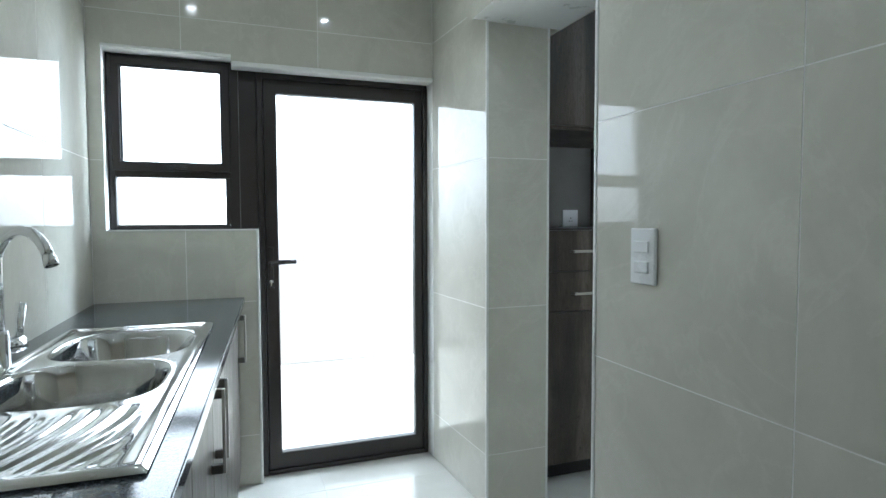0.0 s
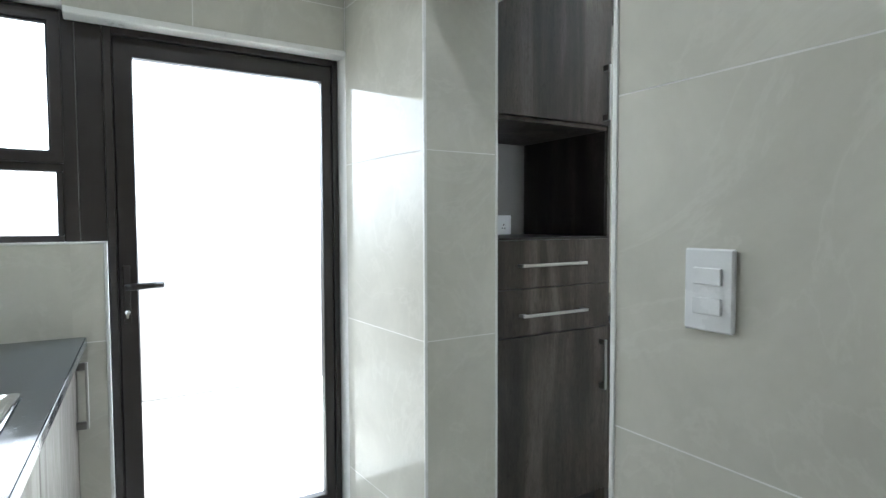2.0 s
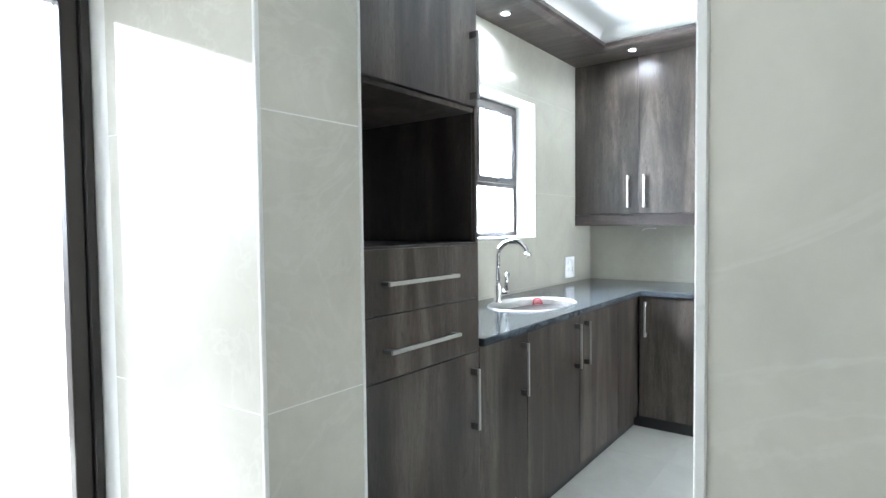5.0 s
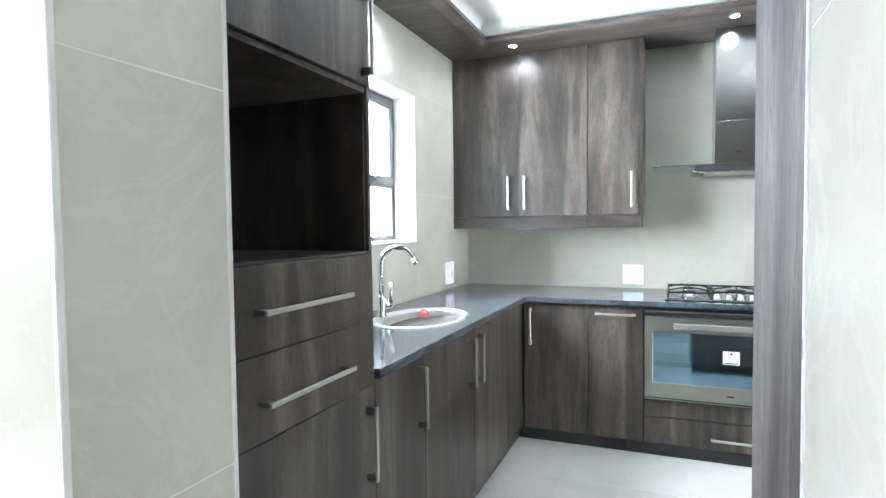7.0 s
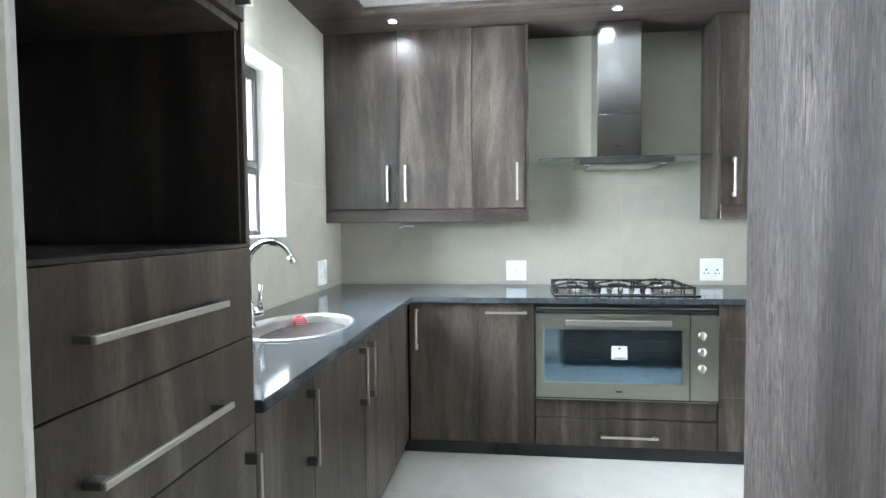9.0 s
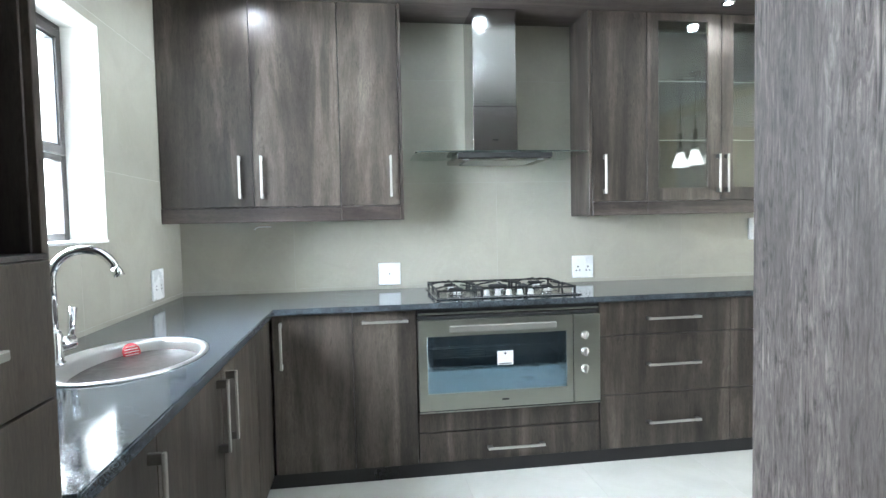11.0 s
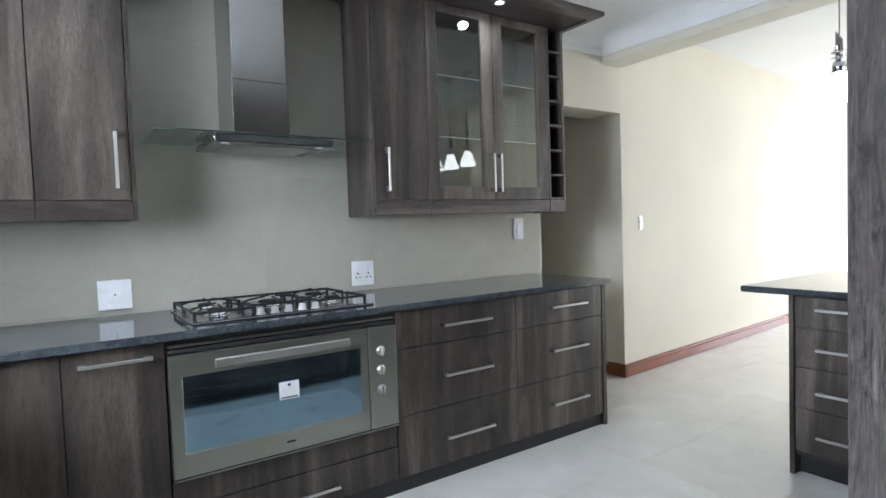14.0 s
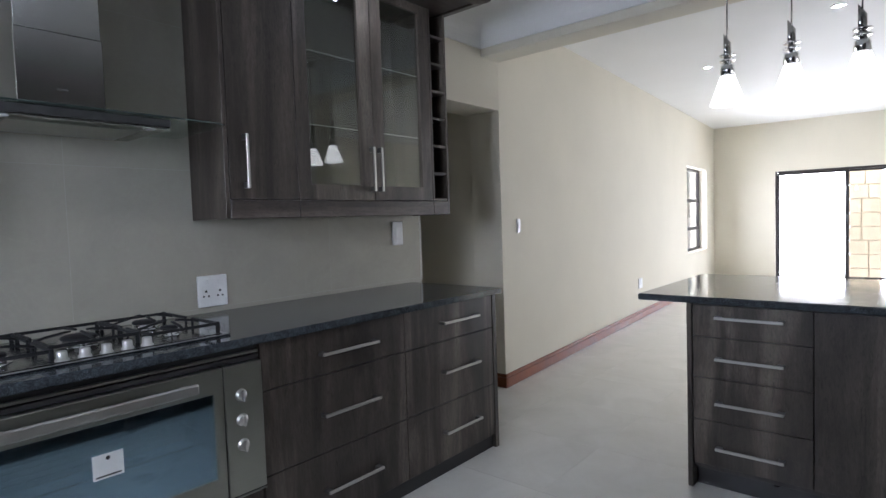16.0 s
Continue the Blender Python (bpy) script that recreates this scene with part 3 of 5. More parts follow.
def framed_pane(thing_ob, x0, x1, z0, z1, y, bar, name="window_frame", depth=0.05, glass=GLASS):
    """A rectangular frame in a plane of constant y, with its pane."""
    bm = bmesh.new()
    frame_ring(bm, in_y, (x0, x1, z0, z1), (x0 + bar, x1 - bar, z0 + bar, z1 - bar), y - depth / 2, y + depth / 2, 0.003)
    fr = part(name, bm, BRONZE, thing_ob)
    bm = bmesh.new()
    for box in ((x0 + bar, x0 + bar + 0.006, z0 + bar, z1 - bar), (x1 - bar - 0.006, x1 - bar, z0 + bar, z1 - bar), (x0 + bar + 0.006, x1 - bar - 0.006, z0 + bar, z0 + bar + 0.006), (x0 + bar + 0.006, x1 - bar - 0.006, z1 - bar - 0.006, z1 - bar)):
        cbox(bm, box[0], box[1], y - depth / 2 + 0.008, y + 0.004, box[2], box[3], 0.001)
    part("gasket", bm, RUBBER, fr)
    bm = bmesh.new()
    cbox(bm, x0 + bar - 0.004, x1 - bar + 0.004, y + 0.004, y + 0.010, z0 + bar - 0.004, z1 - bar + 0.004, 0.0005)
    pane = part("pane", bm, glass, fr)
    pane.visible_shadow = False
    return fr


# scullery window: casement above, fixed pane below
window_1 = thing("window_1", (0.97, 3.9, 1.222), "bronze aluminium scullery window, casement over a fixed pane", "window", "", "structure")
bm = bmesh.new()
for box in ((0.717, 0.745, 1.222, 2.003), (1.22, 1.3445, 1.222, 2.003), (1.2005, 1.22, 1.245, 1.46), (0.745, 1.22, 1.222, 1.245), (0.745, 1.22, 1.46, 1.492), (0.745, 1.22, 1.985, 2.003)):
    cbox(bm, box[0], box[1], 3.875, 3.93, box[2], box[3], 0.003)
part("window_frame", bm, BRONZE, window_1)
framed_pane(window_1, 0.735, 1.225, 1.488, 1.99, 3.885, 0.036, "casement", 0.05)
bm = bmesh.new()
cbox(bm, 0.74, 1.205, 3.905, 3.911, 1.24, 1.465, 0.0005)
part("pane", bm, GLASS, window_1).visible_shadow = False
bm = bmesh.new()
cbox(bm, 0.955, 1.035, 3.845, 3.860, 1.497, 1.512, 0.004)
cbox(bm, 0.975, 0.995, 3.850, 3.876, 1.492, 1.520, 0.004)
part("stay_handle", bm, BRONZE, window_1)
block("joint_cover", FOOT_STEEL, window_1, (1.262, 1.266, 3.870, 3.876, 1.226, 1.966), "pale joint between window and door frame", 0.001)

# scullery door
door_1 = thing("door_1", (1.78, 3.9, 0.0), "closed bronze aluminium back door with one tall glass pane", "door", "", "structure")
bm = bmesh.new()
for box in ((1.345, 1.372, 0.0, 1.988), (2.178, 2.2015, 0.0, 1.988), (1.372, 2.178, 1.945, 1.988), (1.372, 2.178, 0.0, 0.022)):
    cbox(bm, box[0], box[1], 3.872, 3.935, box[2], box[3], 0.003)
part("door_frame", bm, BRONZE, door_1)
bm = bmesh.new()
frame_ring(bm, in_y, (1.374, 2.176, 0.024, 1.943), (1.437, 2.133, 0.105, 1.875), 3.880, 3.925, 0.004)
leaf = part("door_leaf", bm, BRONZE, door_1)
bm = bmesh.new()
for box in ((1.340, 1.385, 0.0, 1.988), (2.165, 2.2015, 0.0, 1.988), (1.385, 2.165, 1.935, 1.988), (1.385, 2.165, 0.0, 0.03)):
    cbox(bm, box[0], box[1], 3.937, 3.955, box[2], box[3], 0.002)
part("door_stop", bm, BRONZE, door_1)
bm = bmesh.new()
cbox(bm, 1.433, 2.137, 3.900, 3.907, 0.101, 1.879, 0.0005)
part("pane", bm, GLASS, leaf).visible_shadow = False
bm = bmesh.new()
cbox(bm, 1.386, 1.412, 3.870, 3.881, 0.925, 1.135, 0.004)
part("lock_plate", bm, BRONZE, leaf)
bm = bmesh.new()
tube(bm, [(1.399, 3.872, 1.058), (1.399, 3.838, 1.058)], 0.009)
tube(bm, [(1.395, 3.836, 1.058), (1.43, 3.834, 1.060), (1.47, 3.836, 1.062), (1.515, 3.842, 1.062)], [0.012, 0.0125, 0.0115, 0.011])
part("door_handle", bm, BRONZE, leaf, "black lever handle")
bm = bmesh.new()
lathe(bm, (1.399, 3.869, 0.965), [(0.0005, -0.001), (0.009, -0.001), (0.009, 0.004)], 18, axis="y")
cbox(bm, 1.395, 1.403, 3.866, 3.871, 0.943, 0.962, 0.001)
part("keyhole", bm, CHROME, leaf, "bright steel key cylinder")

# kitchen window in its deep white recess
window_2 = thing("window_2", (4.4, 4.05, WIN[2]), "bronze aluminium kitchen window in a white recess", "window", "", "structure")
bm = bmesh.new()
for box in ((WIN[0] + 0.002, WIN[0] + 0.04, WIN[2] + 0.002, WIN[3] - 0.002), (WIN[1] - 0.04, WIN[1] - 0.002, WIN[2] + 0.002, WIN[3] - 0.002), (4.285, 4.325, WIN[2] + 0.04, WIN[3] - 0.04), (WIN[0] + 0.04, WIN[1] - 0.04, WIN[2] + 0.002, WIN[2] + 0.04),
            (WIN[0] + 0.04, WIN[1] - 0.04, WIN[3] - 0.04, WIN[3] - 0.002), (4.325, WIN[1] - 0.04, 1.518, 1.548)):
    cbox(bm, box[0], box[1], 4.035, 4.085, box[2], box[3], 0.003)
part("window_frame", bm, BRONZE, window_2)
framed_pane(window_2, 4.318, WIN[1] - 0.034, 1.543, WIN[3] - 0.034, 4.045, 0.034, "casement")
for x0, x1, z0, z1 in ((WIN[0] + 0.036, 4.289, WIN[2] + 0.036, WIN[3] - 0.036), (4.321, WIN[1] - 0.036, WIN[2] + 0.036, 1.522)):
    bm = bmesh.new()
    cbox(bm, x0, x1, 4.06, 4.066, z0, z1, 0.0005)
    part("pane", bm, GLASS, window_2).visible_shadow = False
bm = bmesh.new()
cbox(bm, 4.52, 4.60, 4.005, 4.018, 1.553, 1.568, 0.004)
cbox(bm, 4.535, 4.555, 4.01, 4.03, 1.548, 1.578, 0.004)
part("stay_handle", bm, BRONZE, window_2)
bm = bmesh.new()
cbox(bm, WIN[0] + 0.001, WIN[1] - 0.001, 3.893, 4.034, WIN[2] + 0.001, WIN[2] + 0.012, 0.002)
part("window_sill", bm, REVEAL, window_2)
bm = bmesh.new()
cbox(bm, WIN[0] + 0.001, WIN[0] + 0.010, 3.8985, 4.034, WIN[2] + 0.012, WIN[3] - 0.001, 0.001)
cbox(bm, WIN[1] - 0.010, WIN[1] - 0.001, 3.8985, 4.034, WIN[2] + 0.012, WIN[3] - 0.001, 0.001)
cbox(bm, WIN[0] + 0.010, WIN[1] - 0.010, 3.8985, 4.034, WIN[3] - 0.010, WIN[3] - 0.001, 0.001)
part("reveal", bm, REVEAL, window_2, "white painted recess")

# living room window and sliding door, in the turned room
LM, LLEN = local(LIVE0[:2], LIVE1[:2], 1)
FM, FLEN = local(LIVE1[:2], FAR1[:2], 1)


def turned(boxes, m, b=0.003):
    bm = bmesh.new()
    for box in boxes:
        cbox(bm, *box, b)
    bm.transform(m)
    return bm


w0, w1, wz0, wz1 = LIVE_WIN
window_3 = thing("window_3", LM @ Vector(((w0 + w1) / 2, 0.12, wz0)), "dark aluminium living room window with small panes", "window", "", "structure")
mid = w0 + 0.40
part("window_frame", turned([(w0, w0 + 0.04, 0.12, 0.17, wz0, wz1), (w1 - 0.04, w1, 0.12, 0.17, wz0, wz1), (mid - 0.02, mid + 0.02, 0.12, 0.17, wz0 + 0.04, wz1 - 0.04), (w0 + 0.04, w1 - 0.04, 0.12, 0.17, wz0, wz0 + 0.04), (w0 + 0.04, w1 - 0.04, 0.12, 0.17, wz1 - 0.04, wz1)], LM), BRONZE, window_3)
for z in (wz0 + 0.36, wz0 + 0.82):
    part("glazing_bar", turned([(mid + 0.02, w1 - 0.04, 0.122, 0.168, z - 0.028, z + 0.028)], LM), BRONZE, window_3)
for a, b, c, d in ((w0 + 0.04, mid - 0.02, wz0 + 0.04, wz1 - 0.04), (mid + 0.02, w1 - 0.04, wz0 + 0.04, wz0 + 0.332), (mid + 0.02, w1 - 0.04, wz0 + 0.388, wz0 + 0.792), (mid + 0.02, w1 - 0.04, wz0 + 0.848, wz1 - 0.04)):
    part("pane", turned([(a - 0.004, b + 0.004, 0.14, 0.146, c - 0.004, d + 0.004)], LM, 0.0005), GLASS, window_3).visible_shadow = False

s0, s1, _, sz1 = SLIDE
door_2 = thing("door_2", FM @ Vector(((s0 + s1) / 2, 0.1, 0.0)), "dark aluminium sliding glass door to the garden", "door", "", "structure")
part("door_frame", turned([(s0, s0 + 0.022, 0.06, 0.2, 0, sz1), (s1 - 0.035, s1, 0.06, 0.2, 0, sz1), (s0 + 0.035, s1 - 0.035, 0.06, 0.2, sz1 - 0.035, sz1), (s0 + 0.035, s1 - 0.035, 0.06, 0.2, 0, 0.025)], FM), BRONZE, door_2)
for a, b, n in ((s0 + 0.024, s0 + 1.03, 0.085), (s0 + 0.97, s0 + 2.06, 0.15), (s0 + 2.00, s0 + 3.10, 0.085), (s0 + 3.04, s1 - 0.036, 0.15)):
    lf = part("sliding_leaf", turned([(a, a + 0.032, n, n + 0.04, 0.025, sz1 - 0.035), (b - 0.032, b, n, n + 0.04, 0.025, sz1 - 0.035), (a + 0.032, b - 0.032, n, n + 0.04, 0.025, 0.10), (a + 0.032, b - 0.032, n, n + 0.04, sz1 - 0.07, sz1 - 0.035)], FM), BRONZE, door_2)
    part("pane", turned([(a + 0.028, b - 0.028, n + 0.017, n + 0.023, 0.095, sz1 - 0.085)], FM, 0.0005), GLASS, lf).visible_shadow = False
part("lock", turned([(s0 + 0.985, s0 + 1.012, 0.068, 0.086, 0.98, 1.12)], FM), CHROME, door_2)

# skirting
for name, boxes, mm in (("baseboard", [(0.0, LLEN, -0.018, 0.0, 0.0, 0.075), (0.0, LLEN, -0.012, 0.0, 0.075, 0.10)], LM),
                        ("baseboard", [(0.0, 0.94, -0.018, 0.0, 0.0, 0.075), (0.0, 0.94, -0.012, 0.0, 0.075, 0.10)], FM)):
    solid(name, turned(boxes, mm, 0.004), MAHOGANY, "varnished reddish wooden skirting board along the wall", "skirting", "", "structure")
bm = bmesh.new()
cbox(bm, LIVE_X - 0.018, 7.98, PASS[0] + 0.0, PASS[0] + 0.018, 0.0, 0.075, 0.004)
cbox(bm, LIVE_X - 0.012, 7.98, PASS[0] + 0.0, PASS[0] + 0.012, 0.075, 0.10, 0.004)
solid("baseboard", bm, MAHOGANY, "varnished reddish wooden skirting board in the passage", "skirting", "", "structure")

# edge trims of the tiled corners
for name, box in (("trim", (SPLIT_A - 0.003, SPLIT_A + 0.010, DOORWAY[0] - 0.010, DOORWAY[0] + 0.003, 0, DOORWAY[2])),
                  ("trim", (NIB_A - 0.003, NIB_A + 0.008, DOORWAY[1] - 0.003, DOORWAY[1] + 0.008, 0, DOORWAY[2])),
                  ("trim", (NIB_B - 0.008, NIB_B + 0.003, DOORWAY[1] - 0.003, DOORWAY[1] + 0.008, 0, DOORWAY[2])),
                  ("trim", (SPLIT_B - 0.010, SPLIT_B + 0.004, DOORWAY[0] - 0.010, DOORWAY[0] + 0.003, 0, DOORWAY[2])),
                  ("trim", (1.330, 1.343, 3.797, 3.808, 0, 1.224)),
                  ("trim", (0.72, 1.343, 3.796, 3.806, 1.216, 1.2245)),
                  ("trim", (HOB - 0.004, HOB + 0.008, 0.165, 0.175, 0.87, 2.42))):
    bm = bmesh.new()
    cbox(bm, *box, 0.002)
    solid(name, bm, TRIM_WHITE, "thin white edge trim on a tiled corner", "trim", "", "structure")
bm = bmesh.new()
cbox(bm, 1.236, NIB_END - 0.001, 3.786, 3.868, 1.968, 1.990, 0.003)
cbox(bm, 0.715, 1.236, 3.790, 3.870, 2.006, 2.020, 0.003)
solid("trim", bm, TRIM_WHITE, "white plaster edge over door and window", "trim", "", "structure")

# ---- fitted kitchen ----
TOP, UNDER, FOOT = 0.865, 0.835, 0.072


class Run:
    """A row of cupboards: u along the row, d behind the front, z up."""

    def __init__(self, kind, front):
        self.kind, self.front = kind, front

    def box(self, u0, u1, d0, d1, z0, z1):
        f = self.front
        if self.kind == "hob":
            return (f + d0, f + d1, u0, u1, z0, z1)
        if self.kind == "north":
            return (u0, u1, f + d0, f + d1, z0, z1)
        if self.kind == "west":
            return (f - d1, f - d0, u0, u1, z0, z1)
        return (u0, u1, f - d1, f - d0, z0, z1)

    def point(self, u, d, z):
        f = self.front
        return {"hob": (f + d, u, z), "north": (u, f + d, z), "west": (f - d, u, z), "island": (u, f - d, z)}[self.kind]


def handle(run, parent, u, z, length, upright=True):
    """A flat steel bar on two feet."""
    half = length / 2
    bm = bmesh.new()
    if upright:
        cbox(bm, *run.box(u - 0.006, u + 0.006, -0.036, -0.028, z - half, z + half), 0.0015)
    else:
        cbox(bm, *run.box(u - half, u + half, -0.036, -0.028, z - 0.006, z + 0.006), 0.0015)
    ob = part("handle", bm, STEEL_H, parent, "satin steel bar handle")
    for end in (-half + 0.012, half - 0.012):
        bm = bmesh.new()
        if upright:
            cbox(bm, *run.box(u - 0.006, u + 0.006, -0.028, 0.001, z + end - 0.012, z + end + 0.012), 0.001)
        else:
            cbox(bm, *run.box(u + end - 0.012, u + end + 0.012, -0.028, 0.001, z - 0.006, z + 0.006), 0.001)
        part("handle_foot", bm, FOOT_STEEL, ob, "dark steel foot")
    return ob


def front(run, parent, u0, u1, z0, z1, name="door", grip=None, gap=0.0018):
    """A flat laminate front 18 mm thick with dark edges; grip: (u, z, length, upright)."""
    ob = block(name, WOOD_RUN if name == "drawer" else WOOD, parent, run.box(u0 + gap, u1 - gap, 0.0, 0.018, z0 + gap, z1 - gap), "", 0.001)
    if grip:
        handle(run, ob, *grip)
    return ob


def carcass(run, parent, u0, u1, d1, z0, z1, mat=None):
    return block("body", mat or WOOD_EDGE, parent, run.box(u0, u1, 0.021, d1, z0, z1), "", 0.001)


def base_unit(run, u0, u1, label, fronts, group, depth=0.56):
    """fronts: (name, u0, u1, z0, z1, grip)."""
    u = thing("base_cabinet", run.point((u0 + u1) / 2, depth / 2, 0.0), label, "cabinet", group)
    carcass(run, u, u0 + 0.0005, u1 - 0.0005, depth, 0.0 + FOOT, UNDER - 0.001)
    block("foot", PLINTH, u, run.box(u0 + 0.05, u1 - 0.05, 0.12, depth - 0.05, 0.0, FOOT), "", 0.004)
    for name, a, b, c, d, grip in fronts:
        front(run, u, a, b, c, d, name, grip)
    return u


hob_run, north_run = Run("hob", 5.075), Run("north", 3.325)
FT = UNDER - 0.003
G = "fitted base cabinets"
# along the north wall
base_unit(north_run, 3.261, 3.63, "dark weathered oak laminate base cabinet with one tall door", [("door", 3.261, 3.63, FOOT, FT, (3.58, 0.685, 0.22, True))], G)
base_unit(north_run, 3.63, 4.72, "dark weathered oak laminate sink cabinet with two doors", [("door", 3.63, 4.175, FOOT, FT, (4.12, 0.685, 0.22, True)), ("door", 4.175, 4.72, FOOT, FT, (4.23, 0.685, 0.22, True))], G)
base_unit(north_run, 4.72, 5.072, "dark weathered oak laminate corner cabinet with a plain door", [("door", 4.72, 5.072, FOOT, FT, None)], G)
# along the hob wall
base_unit(hob_run, 2.945, 3.322, "dark weathered oak laminate corner cabinet with one door", [("door", 2.945, 3.317, FOOT, FT, (3.275, 0.69, 0.22, True))], G, 0.64)
base_unit(hob_run, 2.64, 2.945, "narrow dark oak laminate pull-out cabinet with a horizontal handle", [("door", 2.64, 2.945, FOOT, FT, (2.79, 0.785, 0.22, False))], G, 0.64)
base_unit(hob_run, 0.99, 1.71, "dark weathered oak laminate cabinet with three wide drawers",
          [("drawer", 0.99, 1.71, 0.657, FT, (1.315, 0.742, 0.29, False)), ("drawer", 0.99, 1.71, 0.352, 0.657, (1.315, 0.505, 0.29, False)), ("drawer", 0.99, 1.71, FOOT, 0.352, (1.315, 0.205, 0.29, False))], G, 0.64)
base_unit(hob_run, 0.322, 0.99, "dark weathered oak laminate cabinet with three wide drawers beside the passage",
          [("drawer", 0.322, 0.99, 0.657, FT, (0.61, 0.748, 0.28, False)), ("drawer", 0.322, 0.99, 0.352, 0.657, (0.61, 0.51, 0.28, False)), ("drawer", 0.322, 0.99, FOOT, 0.352, (0.61, 0.215, 0.28, False))], G, 0.64)
end_panel = thing("end_panel", (5.39, 0.306, 0), "dark oak laminate end panel reaching the floor", "panel")
block("panel", WOOD, end_panel, (5.072, HOB - 0.002, 0.290, 0.320, 0.0, UNDER - 0.001), "", 0.001)

# oven cabinet and oven
ovc = thing("oven_cabinet", (5.38, 2.175, 0), "dark oak laminate oven cabinet with a drawer under the oven", "cabinet", G)
bm = bmesh.new()
cbox(bm, *hob_run.box(2.616, 2.638, 0.021, 0.64, FOOT, UNDER - 0.001))
cbox(bm, *hob_run.box(1.712, 1.728, 0.021, 0.64, FOOT, UNDER - 0.001))
cbox(bm, *hob_run.box(1.728, 2.616, 0.021, 0.64, FOOT, 0.30))
part("body", bm, WOOD_EDGE, ovc)
front(hob_run, ovc, 1.712, 2.638, FOOT, 0.222, "drawer", (2.155, 0.135, 0.29, False))
block("rail", WOOD_RUN, ovc, hob_run.box(1.714, 2.636, 0.006, 0.020, 0.226, 0.318), "", 0.001)

oven = thing("oven", (5.38, 2.172, 0.318), "built-in wide steel oven with a dark glass door and three knobs", "oven")
OY0, OY1, OZ0, OZ1 = 1.716, 2.634, 0.320, 0.832
bm = bmesh.new()
for box in ((OY0 + 0.02, OY0 + 0.03, 0.03, 0.53, 0.34, 0.80), (OY1 - 0.03, OY1 - 0.02, 0.03, 0.53, 0.34, 0.80), (OY0 + 0.03, OY1 - 0.03, 0.52, 0.53, 0.34, 0.80), (OY0 + 0.03, OY1 - 0.03, 0.03, 0.52, 0.79, 0.80)):
    cbox(bm, *hob_run.box(*box), 0.002)
part("cavity", bm, OVEN_DARK, oven)
block("cavity_floor", OVEN_TRAY, oven, hob_run.box(OY0 + 0.03, OY1 - 0.03, 0.03, 0.52, 0.345, 0.385), "pale blue enamel oven floor", 0.004)
bm = bmesh.new()
for k in range(9):
    tube(bm, [hob_run.point(1.92, 0.06 + 0.05 * k, 0.575), hob_run.point(2.59, 0.06 + 0.05 * k, 0.575)], 0.0025, 6)
for u in (1.92, 2.59):
    tube(bm, [hob_run.point(u, 0.05, 0.575), hob_run.point(u, 0.47, 0.575)], 0.004, 6)
part("rack", bm, CHROME, oven, "chrome wire oven rack")
for z in (0.53, 0.63):
    bm = bmesh.new()
    tube(bm, [hob_run.point(1.93, 0.045, z), hob_run.point(2.58, 0.045, z)], 0.004, 8)
    part("rack_rail", bm, CHROME, oven, "chrome rack front rail")
GL = (1.89, 2.59, 0.42, 0.70)
bm = bmesh.new()
frame_ring(bm, hob_run.point, (1.8575, OY1, 0.338, 0.780), GL, -0.022, 0.02, 0.002)
odoor = part("oven_door", bm, OVEN_STEEL, oven, "steel oven door with a large window")
bm = bmesh.new()
cbox(bm, *hob_run.box(GL[0] - 0.003, GL[1] + 0.003, -0.016, -0.010, GL[2] - 0.003, GL[3] + 0.003), 0.0005)
part("oven_window", bm, OVEN_GLASS, odoor).visible_shadow = False
bm = bmesh.new()
cbox(bm, *hob_run.box(1.955, 2.485, -0.062, -0.046, 0.724, 0.756), 0.004)
cbox(bm, *hob_run.box(1.975, 2.005, -0.048, -0.020, 0.730, 0.750), 0.002)
cbox(bm, *hob_run.box(2.435, 2.465, -0.048, -0.020, 0.730, 0.750), 0.002)
part("oven_handle", bm, STEEL_H, odoor, "flat satin steel handle")
block("badge", INK, odoor, hob_run.box(2.19, 2.225, -0.0235, -0.0215, 0.372, 0.380), "", 0.0005)
st = block("sticker", PAPER, odoor, hob_run.box(2.165, 2.245, -0.0175, -0.0160, 0.545, 0.615), "white energy sticker", 0.0004)
block("print_bar", INK, st, hob_run.box(2.172, 2.238, -0.0181, -0.0174, 0.550, 0.555), "", 0.0002)
bm = bmesh.new()
lathe(bm, hob_run.point(2.205, -0.0176, 0.602), [(0.0003, -0.0003), (0.006, -0.0003), (0.006, 0.0002)], 16, axis="x")
part("print_dot", bm, INK, st)
block("control_panel", OVEN_STEEL, oven, hob_run.box(OY0, 1.853, -0.022, 0.02, 0.338, 0.780), "steel control panel", 0.002)
block("seam", RUBBER, oven, hob_run.box(1.8525, 1.8565, -0.016, 0.02, 0.338, 0.780), "", 0.0003)
for z in (0.676, 0.592, 0.506):
    bm = bmesh.new()
    lathe(bm, hob_run.point(1.797, -0.022, z), [(0.0005, -0.012), (0.015, -0.012), (0.0175, -0.009), (0.018, -0.003), (0.021, -0.001), (0.021, 0.0)], 24, axis="x")
    kb = part("knob", bm, STEEL_H, oven, "round steel oven knob")
    block("grip", STEEL_H, kb, hob_run.box(1.793, 1.801, -0.048, -0.032, z - 0.019, z + 0.019), "", 0.002)
bm = bmesh.new()
cbox(bm, *hob_run.box(OY0, OY1, -0.006, 0.02, 0.784, 0.800), 0.002)
cbox(bm, *hob_run.box(OY0, OY1, 0.004, 0.02, 0.802, OZ1), 0.002)
part("vent_strip", bm, RUBBER, oven, "black vent gap over the oven door")
block("vent_lip", OVEN_STEEL, oven, hob_run.box(OY0 + 0.004, OY1 - 0.004, -0.010, 0.004, 0.806, 0.814), "", 0.001)
